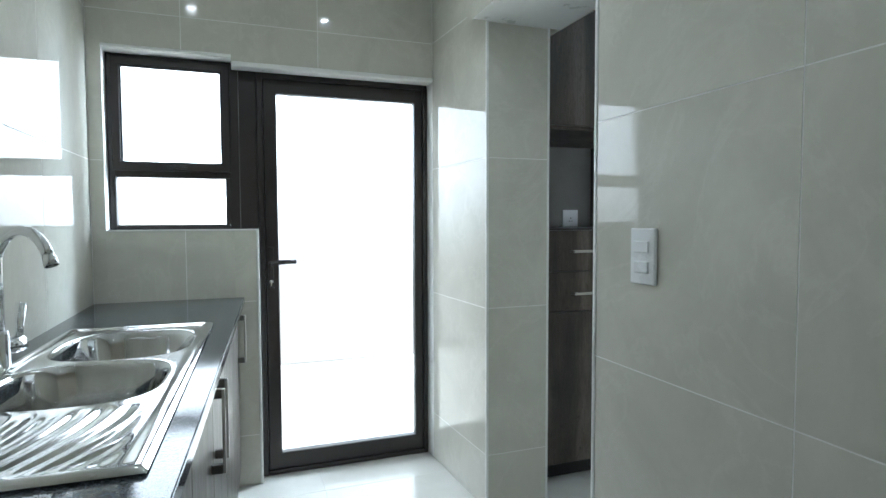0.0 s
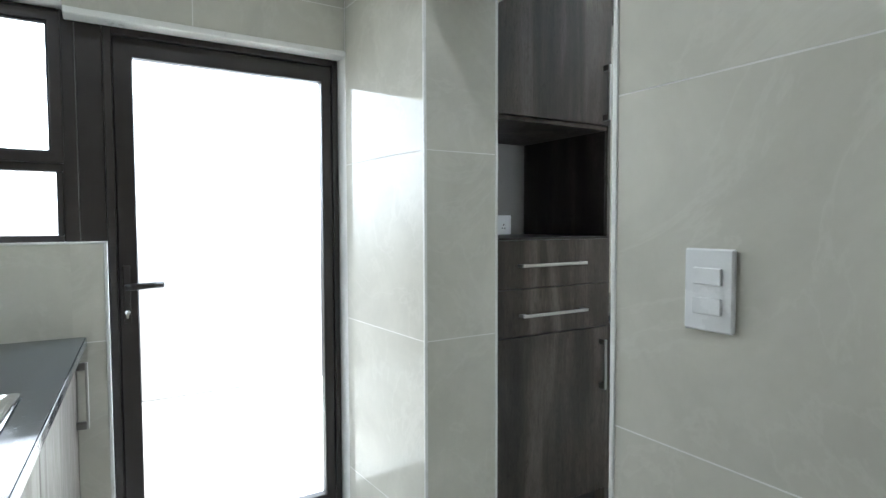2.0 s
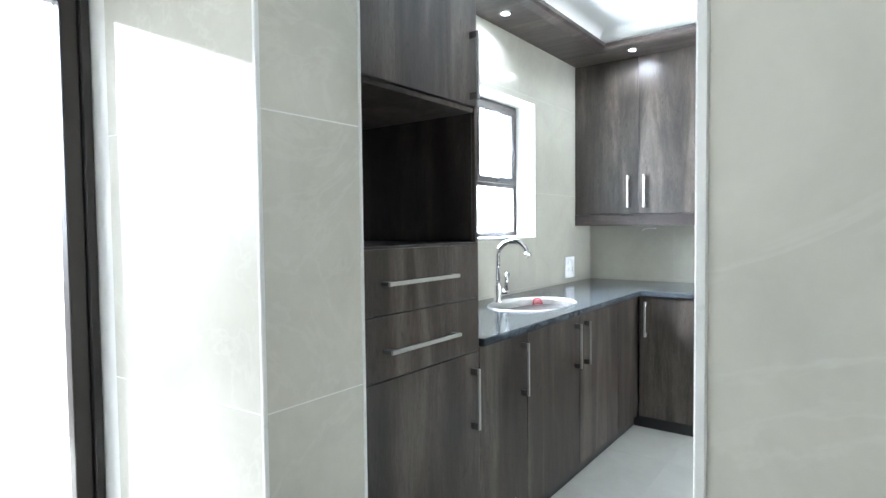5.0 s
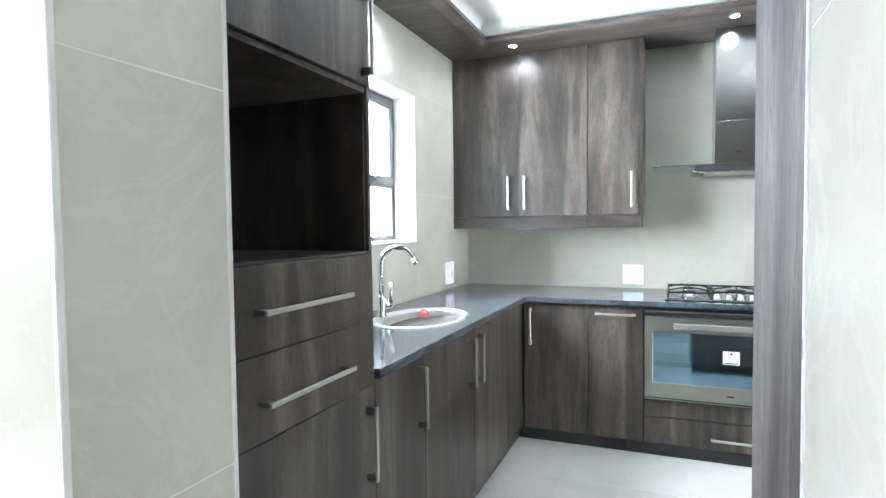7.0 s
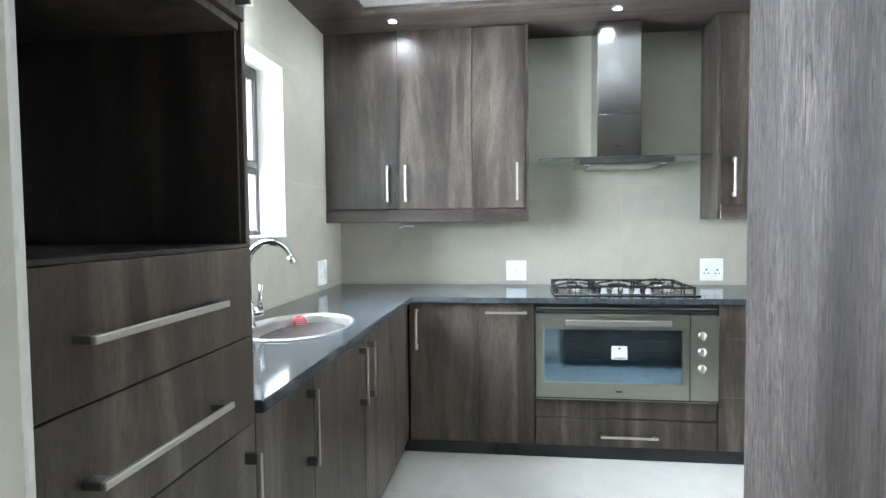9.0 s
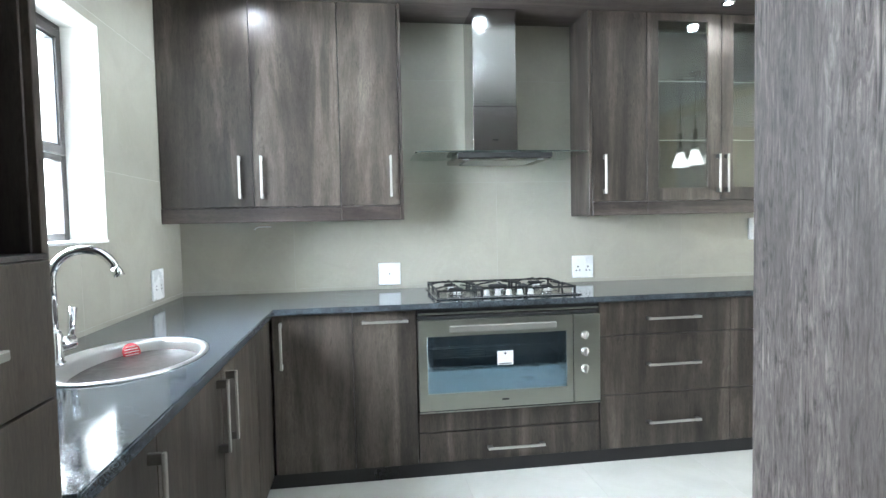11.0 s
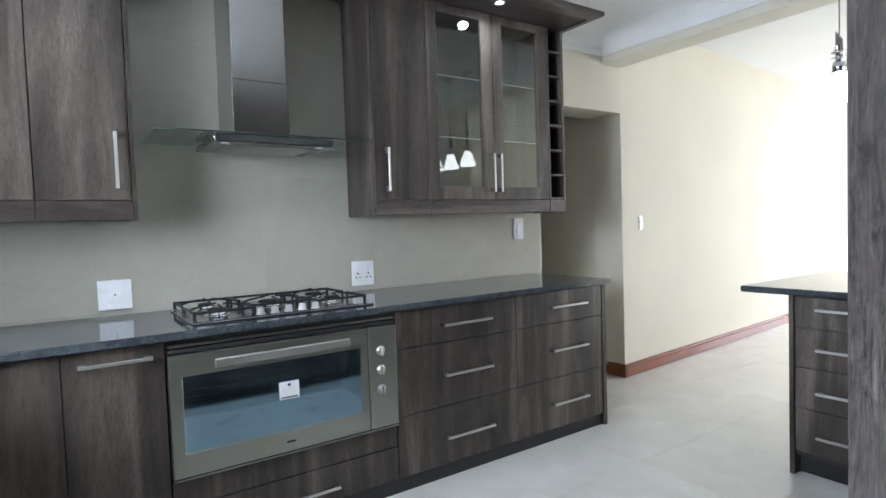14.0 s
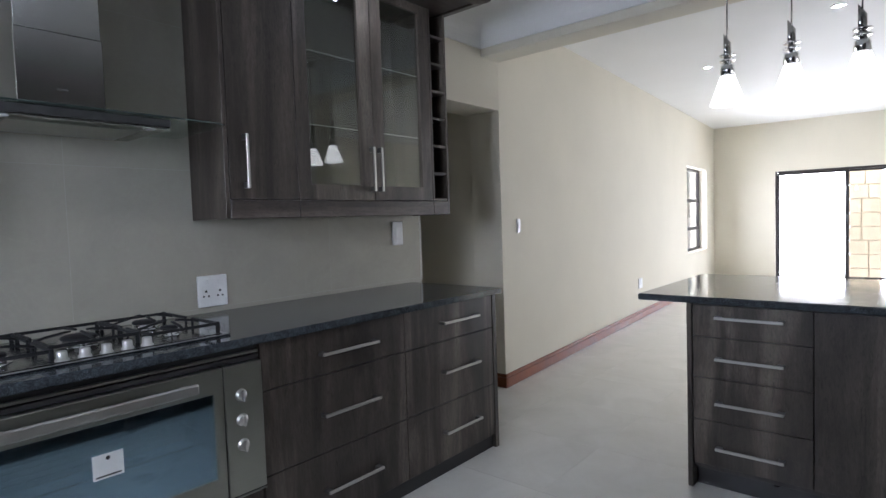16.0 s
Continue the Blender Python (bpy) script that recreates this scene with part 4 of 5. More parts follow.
block("bottom_lip", OVEN_STEEL, oven, hob_run.box(OY0, OY1, -0.020, -0.012, 0.326, 0.331), "", 0.001)
block("bottom_strip", RUBBER, oven, hob_run.box(OY0, OY1, -0.012, 0.02, 0.322, 0.334), "", 0.001)

# plinths
for box in ((5.092, 5.107, 0.322, 3.355, 0.0, FOOT - 0.002), (3.262, 5.107, 3.357, 3.372, 0.0, FOOT - 0.002)):
    bm = bmesh.new()
    cbox(bm, *box, 0.001)
    solid("plinth", bm, PLINTH, "black plinth board under the base cabinets", "plinth", "", "structure")
vent = thing("vent_grille", (3.40, 3.322, 0.09), "white plastic air grille low on the cabinet door", "vent")
VX0, VX1, VZ0, VZ1 = 3.285, 3.522, 0.088, 0.164
bm = bmesh.new()
for box in ((VX0, VX1, VZ0, VZ0 + 0.009), (VX0, VX1, VZ1 - 0.009, VZ1), (VX0, VX0 + 0.012, VZ0 + 0.009, VZ1 - 0.009), (VX1 - 0.012, VX1, VZ0 + 0.009, VZ1 - 0.009)):
    cbox(bm, box[0], box[1], 3.3185, 3.3248, box[2], box[3], 0.001)
part("frame", bm, WHITE_PLASTIC, vent)
block("backing", DARK_HOLE, vent, (VX0 + 0.012, VX1 - 0.012, 3.3232, 3.3246, VZ0 + 0.009, VZ1 - 0.009), "dark slots", 0.0002)
for k in range(6):
    z = VZ0 + 0.0145 + 0.0095 * k
    block("slat", WHITE_PLASTIC, vent, (VX0 + 0.012, VX1 - 0.012, 3.3192, 3.3230, z - 0.0022, z + 0.0022), "", 0.0006)
for k in range(5):
    x = VX0 + (VX1 - VX0) * (k + 1) / 6
    block("rib", WHITE_PLASTIC, vent, (x - 0.003, x + 0.003, 3.3188, 3.3191, VZ0 + 0.009, VZ1 - 0.009), "", 0.0001)

# worktop: an L in dark granite with holes for sink and hob left under them
SINK_C, SINK_A, SINK_B = (4.165, 3.580), 0.300, 0.210
worktop = thing("worktop", (4.5, 3.6, UNDER), "polished dark speckled granite worktop", "worktop")
bm = bmesh.new()
SX0, SX1, SY0, SY1 = SINK_C[0] - 0.33, SINK_C[0] + 0.33, SINK_C[1] - 0.225, SINK_C[1] + 0.225
for x0, x1, y0, y1 in ((3.260, SX0, 3.305, NORTH), (SX1, HOB, 3.305, NORTH), (SX0, SX1, 3.305, SY0), (SX0, SX1, SY1, NORTH), (5.052, HOB, 0.262, 3.305)):
    vs = [bm.verts.new(p) for p in ((x0, y0, TOP), (x1, y0, TOP), (x1, y1, TOP), (x0, y1, TOP))]
    bm.faces.new(vs)
oval, square = [], []
for k in range(64):
    t = 2 * math.pi * (k + 0.5) / 64
    ux, uy = math.cos(t), math.sin(t)
    oval.append(bm.verts.new((SINK_C[0] + SINK_A * 0.955 * ux, SINK_C[1] + SINK_B * 0.955 * uy, TOP)))
    reach = min(1 / max(abs(ux), 1e-6), 1 / max(abs(uy), 1e-6))
    square.append(bm.verts.new((SINK_C[0] + 0.33 * ux * reach, SINK_C[1] + 0.225 * uy * reach, TOP)))
for k in range(64):
    n = (k + 1) % 64
    p, q = square[k].co, square[n].co
    ring_face = [oval[k], square[k]]
    if abs(p.x - q.x) > 1e-4 and abs(p.y - q.y) > 1e-4:
        ring_face.append(bm.verts.new((SX1 if p.x + q.x > 2 * SINK_C[0] else SX0, SY1 if p.y + q.y > 2 * SINK_C[1] else SY0, TOP)))
    bm.faces.new(ring_face + [square[n], oval[n]])
bmesh.ops.remove_doubles(bm, verts=bm.verts[:], dist=0.0005)
res = bmesh.ops.extrude_face_region(bm, geom=bm.faces[:])
bmesh.ops.translate(bm, verts=[v for v in res["geom"] if isinstance(v, bmesh.types.BMVert)], vec=(0, 0, UNDER - TOP))
top = part("slab", bm, GRANITE, worktop)
block("front_edge", GRANITE, worktop, (3.262, 5.0495, 3.3005, 3.3045, UNDER + 0.002, TOP - 0.002), "", 0.0015)
block("front_edge", GRANITE, worktop, (5.0475, 5.0515, 0.264, 3.3005, UNDER + 0.002, TOP - 0.002), "", 0.0015)

# ---- wall cabinets, bulkhead, hood ----
wall_run = Run("hob", 5.43)
WZ0, WZ1 = 1.35, 2.418
GW = "fitted wall cabinets"


def pelmet(parent, u0, u1):
    block("pelmet", WOOD_Y, parent, wall_run.box(u0, u1, -0.004, 0.018, 1.272, WZ0 - 0.002), "", 0.002)


wc = thing("wall_cabinet", (5.575, 3.45, WZ0), "dark weathered oak laminate wall cabinet with two doors", "cabinet", GW)
carcass(wall_run, wc, 2.995, NORTH - 0.001, 0.288, WZ0, WZ1)
front(wall_run, wc, 3.44, NORTH - 0.002, WZ0, WZ1, "door", (3.505, 1.505, 0.22, True))
front(wall_run, wc, 2.993, 3.44, WZ0, WZ1, "door", (3.395, 1.505, 0.22, True))
pelmet(wc, 2.993, NORTH - 0.002)
wc = thing("wall_cabinet", (5.575, 2.83, WZ0), "narrow dark weathered oak laminate wall cabinet beside the hood", "cabinet", GW)
carcass(wall_run, wc, 2.678, 2.993, 0.288, WZ0, WZ1)
block("side_panel", WOOD, wc, wall_run.box(2.660, 2.677, -0.002, 0.288, 1.272, WZ1), "", 0.001)
front(wall_run, wc, 2.678, 2.992, WZ0, WZ1, "door", (2.727, 1.505, 0.22, True))
pelmet(wc, 2.678, 2.992)
wc = thing("wall_cabinet", (5.575, 1.43, WZ0), "narrow dark weathered oak laminate wall cabinet beside the hood", "cabinet", GW)
carcass(wall_run, wc, 1.262, 1.590, 0.288, WZ0, WZ1)
block("side_panel", WOOD, wc, wall_run.box(1.592, 1.610, -0.002, 0.288, 1.272, WZ1), "", 0.001)
front(wall_run, wc, 1.262, 1.590, WZ0, WZ1, "door", (1.522, 1.505, 0.22, True))
pelmet(wc, 1.262, 1.590)

# display cabinet with two glass doors
dc = thing("display_cabinet", (5.575, 0.81, WZ0), "dark oak laminate display cabinet with two glass doors", "cabinet", GW)
bm = bmesh.new()
for box in ((0.362, 0.378, 0.021, 0.288, WZ0, WZ1), (1.244, 1.260, 0.021, 0.288, WZ0, WZ1), (0.378, 1.244, 0.021, 0.288, WZ0, WZ0 + 0.016), (0.378, 1.244, 0.021, 0.288, WZ1 - 0.016, WZ1), (0.378, 1.244, 0.280, 0.288, WZ0 + 0.016, WZ1 - 0.016)):
    cbox(bm, *wall_run.box(*box), 0.001)
part("body", bm, WOOD, dc)
for z in (1.70, 2.04):
    block("glass_shelf", CAB_GLASS, dc, wall_run.box(0.380, 1.242, 0.05, 0.278, z, z + 0.006), "clear glass shelf", 0.0008)
    block("shelf_edge", TRIM_WHITE, dc, wall_run.box(0.380, 1.242, 0.046, 0.0495, z + 0.0015, z + 0.0045), "pale ground edge of a glass shelf", 0.0008)
for u0, u1, g0, g1, grip in ((0.803, 1.260, 0.885, 1.19, 0.828), (0.362, 0.800, 0.445, 0.725, 0.775)):
    bm = bmesh.new()
    frame_ring(bm, wall_run.point, (u0 + 0.0005, u1 - 0.0005, WZ0 + 0.001, WZ1 - 0.001), (g0, g1, 1.425, 2.372), 0.0, 0.020, 0.0015)
    gd = part("glass_door", bm, WOOD, dc, "framed glass door")
    bm = bmesh.new()
    cbox(bm, *wall_run.box(g0 - 0.004, g1 + 0.004, 0.011, 0.015, 1.421, 2.376), 0.0004)
    part("pane", bm, CAB_GLASS, gd).visible_shadow = False
    handle(wall_run, gd, grip, 1.505, 0.22, True)
pelmet(dc, 0.362, 1.260)

# wine rack
wr = thing("wine_rack", (5.575, 0.29, WZ0), "narrow open wine rack of dark oak laminate with seven pigeonholes", "wine rack", GW)
block("side_panel", WOOD, wr, wall_run.box(0.218, 0.234, -0.002, 0.288, 1.272, WZ1), "", 0.001)
block("side_panel", WOOD, wr, wall_run.box(0.345, 0.360, 0.0, 0.288, WZ0, WZ1), "", 0.001)
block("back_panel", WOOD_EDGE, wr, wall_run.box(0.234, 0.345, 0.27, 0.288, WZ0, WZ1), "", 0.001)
for z in (1.352, 1.50, 1.655, 1.81, 1.963, 2.117, 2.27):
    block("shelf", WOOD, wr, wall_run.box(0.234, 0.345, 0.004, 0.27, z, z + 0.014), "", 0.001)
pelmet(wr, 0.234, 0.360)

# bulkhead with small downlights
bulkhead = thing("bulkhead", (5.4, 2.0, WZ1), "dark oak laminate bulkhead over the wall cabinets with downlights", "bulkhead", "", "structure")
bm = bmesh.new()
cbox(bm, 5.20, HOB - 0.001, 0.235, NORTH - 0.001, 2.421, 2.440, 0.001)
part("soffit", bm, WOOD_Y, bulkhead)
bm = bmesh.new()
cbox(bm, 3.262, 5.198, 3.625, NORTH - 0.001, 2.421, 2.440, 0.001)
part("soffit", bm, WOOD_Y, bulkhead)


def fascia(parent, pts, inward):
    """A sloping moulding along pts, flaring outward to its top."""
    bm = bmesh.new()
    prof = [(0.0, 2.412), (-0.052, 2.420), (-0.068, 2.430), (-0.068, 2.452), (0.02, 2.452), (0.02, 2.44)]
    rows = []
    for (x, y), (ix, iy) in zip(pts, inward):
        rows.append([bm.verts.new((x + ix * d, y + iy * d, z)) for d, z in prof])
    for a, b in zip(rows, rows[1:]):
        for k in range(len(prof)):
            bm.faces.new((a[k], a[(k + 1) % len(prof)], b[(k + 1) % len(prof)], b[k]))
    bm.faces.new(rows[0]), bm.faces.new(rows[-1][::-1])
    part("fascia", bm, WOOD_Y, parent)


fascia(bulkhead, [(HOB - 0.002, 0.236), (5.20, 0.236), (5.20, 3.625), (3.262, 3.625)], [(0, 1), (1, 1), (1, 1), (0, 1)])


bm = bmesh.new()
cbox(bm, 5.205, HOB - 0.001, 0.240, NORTH - 0.001, 2.4535, CEIL - 0.001, 0.001)
cbox(bm, 3.262, 5.205, 3.630, NORTH - 0.001, 2.4535, CEIL - 0.001, 0.001)
solid("bulkhead_infill", bm, CEILING, "white plaster between bulkhead and ceiling", "bulkhead", "", "structure")
cornice("cornice", (5.205, 3.63), (5.205, 0.24), 1, CEIL, 0.07)
cornice("cornice", (3.262, 3.63), (5.205, 3.63), 1, CEIL, 0.07)


def downlight(x, y, z, mat, label, r=0.032, watts=0.0, spread=168, colour=(0.95, 0.98, 1.0)):
    d = thing("downlight", (x, y, z), label, "downlight", "recessed downlights")
    bm = bmesh.new()
    lathe(bm, (x, y, z), [(r * 0.76, -0.001), (r * 0.80, -0.004), (r * 1.12, -0.005), (r * 1.25, 0.0)], 28)
    part("bezel", bm, CHROME, d, "chrome bezel")
    bm = bmesh.new()
    lathe(bm, (x, y, z), [(0.0005, -0.0025), (r * 0.75, -0.0025), (r * 0.77, -0.001)], 24)
    part("lens", bm, mat, d, "lit lens")
    if watts:
        lamp = bpy.data.lights.new("downlight_beam", "SPOT")
        lamp.energy, lamp.spot_size, lamp.spot_blend, lamp.shadow_soft_size, lamp.color = watts, radians(spread), 0.6, r * 1.1, colour
        lo = new("downlight_beam", lamp)
        lo.matrix_world = look((x, y, z - 0.014), (x, y, z - 1))


for x, y in ((5.275, 3.43), (5.275, 2.18), (5.275, 0.868), (4.21, 3.76)):
    downlight(x, y, 2.4195, GLOW_LAMP, "small lit downlight in the dark oak bulkhead", 0.028, SPOT_WATTS * (0.25 if y == 2.18 else 1.0))

# cooker hood
hood = thing("cooker_hood", (5.55, 2.16, 1.585), "steel chimney cooker hood with a flat glass canopy", "cooker hood")
bm = bmesh.new()
cbox(bm, 5.30, 5.66, 1.874, 2.386, 1.582, 1.606, 0.003)
cbox(bm, 5.34, 5.71, 1.91, 2.35, 1.606, 1.615, 0.002)
part("canopy_body", bm, STEEL, hood)
block("control_strip", INK, hood, (5.290, 5.300, 1.872, 2.382, 1.588, 1.614), "dark control strip", 0.002)
block("grease_filter", OVEN_STEEL, hood, (5.36, 5.62, 1.94, 2.32, 1.577, 1.5825), "steel grease filter", 0.001)
for y in (1.925, 2.335):
    bm = bmesh.new()
    lathe(bm, (5.335, y, 1.581), [(0.0005, -0.001), (0.016, -0.001), (0.020, 0.0015)], 20)
    part("hood_lamp", bm, WHITE_PLASTIC, hood, "unlit round lamp lens")
bm = bmesh.new()
outline = [(5.71, 2.60), (5.335, 2.60), (5.30, 2.588), (5.282, 2.56)] + [(5.282 - 0.012 * math.sin(math.pi * k / 10), 2.56 - 0.86 * k / 10) for k in range(1, 10)] + [(5.282, 1.70), (5.30, 1.672), (5.335, 1.66), (5.71, 1.66)]
a, b = [[bm.verts.new((x, y, z)) for x, y in outline] for z in (1.616, 1.622)]
bm.faces.new(a[::-1]), bm.faces.new(b)
bridge(bm, a, b, False)
canopy = part("glass_canopy", bm, HOOD_GLASS, hood, "clear greenish glass canopy")
canopy.visible_shadow = False
bm = bmesh.new()
tube(bm, [(x, y, 1.619) for x, y in outline[1:-1]], 0.0032, 6)
part("ground_edge", bm, GLASS_EDGE, canopy, "dark green ground glass edge")
bm = bmesh.new()
cbox(bm, 5.455, HOB - 0.002, 2.016, 2.266, 1.622, 1.885, 0.002)
part("lower_chimney", bm, STEEL, hood)
bm = bmesh.new()
cbox(bm, 5.4575, HOB - 0.002, 2.0185, 2.2635, 1.885, 2.419, 0.002)
part("upper_chimney", bm, STEEL, hood)
block("badge", INK, hood, (5.4535, 5.4555, 2.126, 2.158, 1.70, 1.706), "", 0.0004)

# gas hob
hob = thing("gas_hob", (5.36, 2.18, TOP), "steel five-burner gas hob with black iron pan supports", "hob")
HX0, HX1, HY0, HY1 = 5.140, 5.640, 1.775, 2.530
bm = bmesh.new()
cbox(bm, HX0, HX1, HY0, HY1, TOP, TOP + 0.008, 0.004)
cbox(bm, HX0 + 0.02, HX1 - 0.02, HY0 + 0.02, HY1 - 0.02, TOP + 0.008, TOP + 0.010, 0.002)
part("hob_plate", bm, HOB_STEEL, hob)
HT = TOP + 0.010
for x, y, r in ((5.31, 2.405, 0.042), (5.52, 2.405, 0.036), (5.41, 2.155, 0.058), (5.31, 1.91, 0.032), (5.52, 1.91, 0.044)):
    bm = bmesh.new()
    lathe(bm, (x, y, HT), [(r * 1.25, 0.0), (r * 1.22, 0.003), (r * 1.02, 0.004), (r * 1.0, 0.015), (r * 0.94, 0.018), (0.0005, 0.018)], 28)
    bn = part("burner", bm, CHROME, hob, "shiny alloy gas burner crown")
    bm = bmesh.new()
    lathe(bm, (x, y, HT), [(r * 0.90, 0.018), (r * 0.92, 0.020), (r * 0.90, 0.025), (r * 0.80, 0.028), (0.0005, 0.029)], 28)
    part("burner_cap", bm, IRON, bn, "black burner cap")
for y0, y1, cs in ((2.29, 2.515, ((5.31, 2.405), (5.52, 2.405))), (2.035, 2.275, ((5.41, 2.155),)), (1.795, 2.02, ((5.31, 1.91), (5.52, 1.91)))):
    bm = bmesh.new()
    xa, xb, z = (5.190 if len(cs) > 1 else 5.255), 5.62, HT + 0.034
    mx = (xa + xb) / 2
    # side rails broken in the middle, full rails front and back
    for y in (y0, y1):
        cbox(bm, xa, mx - 0.022, y - 0.004, y + 0.004, z - 0.010, z, 0.002)
        cbox(bm, mx + 0.022, xb, y - 0.004, y + 0.004, z - 0.010, z, 0.002)
    for x in (xa, xb):
        cbox(bm, x - 0.004, x + 0.004, y0 - 0.004, y1 + 0.004, z - 0.010, z, 0.002)
    for cx, cy in cs:
        for dx, dy in ((1, 0), (-1, 0), (0, 1), (0, -1)):
            far = (xb - cx if dx > 0 else cx - xa) if dx else (y1 - cy if dy > 0 else cy - y0)
            far = min(far, 0.105 if len(cs) > 1 else 0.2)
            tube(bm, [(cx + dx * d, cy + dy * d, z + h) for d, h in ((far, -0.006), (far * 0.8, 0.001), (0.040, 0.009), (0.022, 0.010))], [0.0048, 0.0048, 0.0046, 0.0036], 6)
    for fx in (xa, xb):
        for fy in (y0, y1):
            cbox(bm, fx - 0.006, fx + 0.006, fy - 0.006, fy + 0.006, HT, z + 0.001, 0.002)
    for fy in (y0, y1):
        for fx in (mx - 0.026, mx + 0.026):
            cbox(bm, fx - 0.004, fx + 0.004, fy - 0.004, fy + 0.004, HT, z - 0.010, 0.002)
    part("pan_support", bm, IRON, hob, "black iron pan support")
for k in range(5):
    bm = bmesh.new()
    lathe(bm, (5.180, 2.035 + 0.058 * k, HT), [(0.018, 0.0), (0.018, 0.004), (0.0145, 0.005), (0.0140, 0.023), (0.012, 0.026), (0.0005, 0.026)], 22)
    part("knob", bm, BURNER, hob, "steel control knob")

# round sink and tap in the kitchen
sink = thing("kitchen_sink", (SINK_C[0], SINK_C[1], TOP), "oval steel sink bowl set in the granite worktop", "sink")
bm = bmesh.new()
rows = []
for s, h, back in ((1.0, 0.001, 0), (1.0, 0.004, 0), (0.97, 0.007, 0), (0.95, 0.007, 0), (0.93, 0.005, 0.010), (0.91, 0.002, 0.035), (0.90, -0.006, 0.045), (0.885, -0.03, 0.05), (0.85, -0.10, 0.05), (0.78, -0.145, 0.05), (0.66, -0.162, 0.05), (0.40, -0.168, 0.05), (0.12, -0.170, 0.05), (0.004, -0.172, 0.05)):
    row = []
    for k in range(64):
        t = 2 * math.pi * k / 64
        y = SINK_B * s * math.sin(t)
        row.append(bm.verts.new((SINK_C[0] + SINK_A * s * math.cos(t), SINK_C[1] + y - back * max(math.sin(t), 0.0), TOP + h)))
    rows.append(row)
for p, q in zip(rows, rows[1:]):
    bridge(bm, p, q)
part("bowl", bm, BOWL_STEEL, sink)
bm = bmesh.new()
lathe(bm, (*SINK_C, TOP - 0.171), [(0.001, 0.002), (0.020, 0.002), (0.022, 0.006), (0.034, 0.006), (0.036, 0.003)], 24)
part("drain", bm, CHROME, sink, "chrome drain")


def tap(base, reach, lever, height=0.325):
    """A swan-neck mixer; reach: unit way of the spout; lever: unit way of the handle."""
    b, r, s = Vector(base), Vector((*reach, 0)), Vector((*lever, 0))
    t = thing("mixer_tap", base, "chrome swan-neck mixer tap with a side lever", "tap")
    bm = bmesh.new()
    lathe(bm, base, [(0.027, 0.0), (0.027, 0.006), (0.022, 0.010), (0.021, 0.085), (0.019, 0.095), (0.012, 0.100), (0.0005, 0.100)], 26)
    body = part("tap_body", bm, CHROME, t)
    rad = 0.085
    pts = [b + Vector((0, 0, 0.095)), b + Vector((0, 0, height - rad))]
    pts += [b + r * (rad - rad * math.cos(a)) + Vector((0, 0, height - rad + rad * math.sin(a))) for a in [math.radians(8 * k) for k in range(1, 21)]]
    end = pts[-1]
    bm = bmesh.new()
    tube(bm, pts, 0.0125, 16)
    part("spout", bm, CHROME, t)
    bm = bmesh.new()
    way = (pts[-1] - pts[-2]).normalized()
    tube(bm, [end - way * 0.002, end + way * 0.014, end + way * 0.026], [0.0125, 0.0150, 0.0150], 16)
    part("aerator", bm, CHROME, t)
    bm = bmesh.new()
    tube(bm, [b + Vector((0, 0, 0.055)), b + s * 0.030 + Vector((0, 0, 0.055)), b + s * 0.058 + Vector((0, 0, 0.055)), b + s * 0.062 + Vector((0, 0, 0.055))], [0.020, 0.021, 0.021, 0.016], 20)
    part("cartridge", bm, CHROME, t)
    bm = bmesh.new()
    tube(bm, [b + s * 0.052 + Vector((0, 0, 0.060)), b + s * 0.056 + Vector((0, 0, 0.10)), b + s * 0.064 + Vector((0, 0, 0.155))], [0.009, 0.010, 0.0125], 14)
    part("lever", bm, CHROME, t)
    return t


tap((4.105, 3.757, TOP + 0.006), (0.12, -0.993), (0.92, -0.39))
red = thing("sticker", (4.37, 3.65, 0.815), "round red sticker with white lines on the sink wall", "sticker")
# it lies on the sloping back wall of the bowl
turn = math.radians(40)
wall_at = Vector((SINK_C[0] + SINK_A * 0.875 * math.cos(turn), SINK_C[1] + SINK_B * 0.875 * math.sin(turn) - 0.05 * math.sin(turn), TOP - 0.027))
inward = Vector((-math.cos(turn) / SINK_A, -math.sin(turn) / SINK_B, 1.5)).normalized()
STICK = Matrix.Translation(wall_at + inward * 0.022) @ inward.to_track_quat("Z", "Y").to_matrix().to_4x4()
bm = bmesh.new()
lathe(bm, (0, 0, 0), [(0.0005, 0.0012), (0.030, 0.0012), (0.030, 0.0)], 30)
bm.transform(STICK)
part("disc", bm, RED, red)
for k, w in enumerate((0.015, 0.022, 0.024, 0.022, 0.015)):
    bm = bmesh.new()
    y = -0.018 + 0.009 * k
    cbox(bm, -w, w, y - 0.0014, y + 0.0014, 0.0012, 0.0018, 0.0002)
    bm.transform(STICK)
    part("print_bar", bm, PAPER, red)

# loose end of a cable under the wall cabinet
stub = thing("cable_stub", (HOB - 0.002, 3.41, 1.246), "short loose end of white cable on the splashback", "cable")
bm = bmesh.new()
tube(bm, [(HOB, 3.405, 1.247), (HOB - 0.010, 3.425, 1.2475), (HOB - 0.014, 3.455, 1.2475), (HOB - 0.014, 3.476, 1.245), (HOB - 0.013, 3.489, 1.238), (HOB - 0.012, 3.496, 1.230)], 0.0030, 8)
part("sheath", bm, WHITE_PLASTIC, stub)

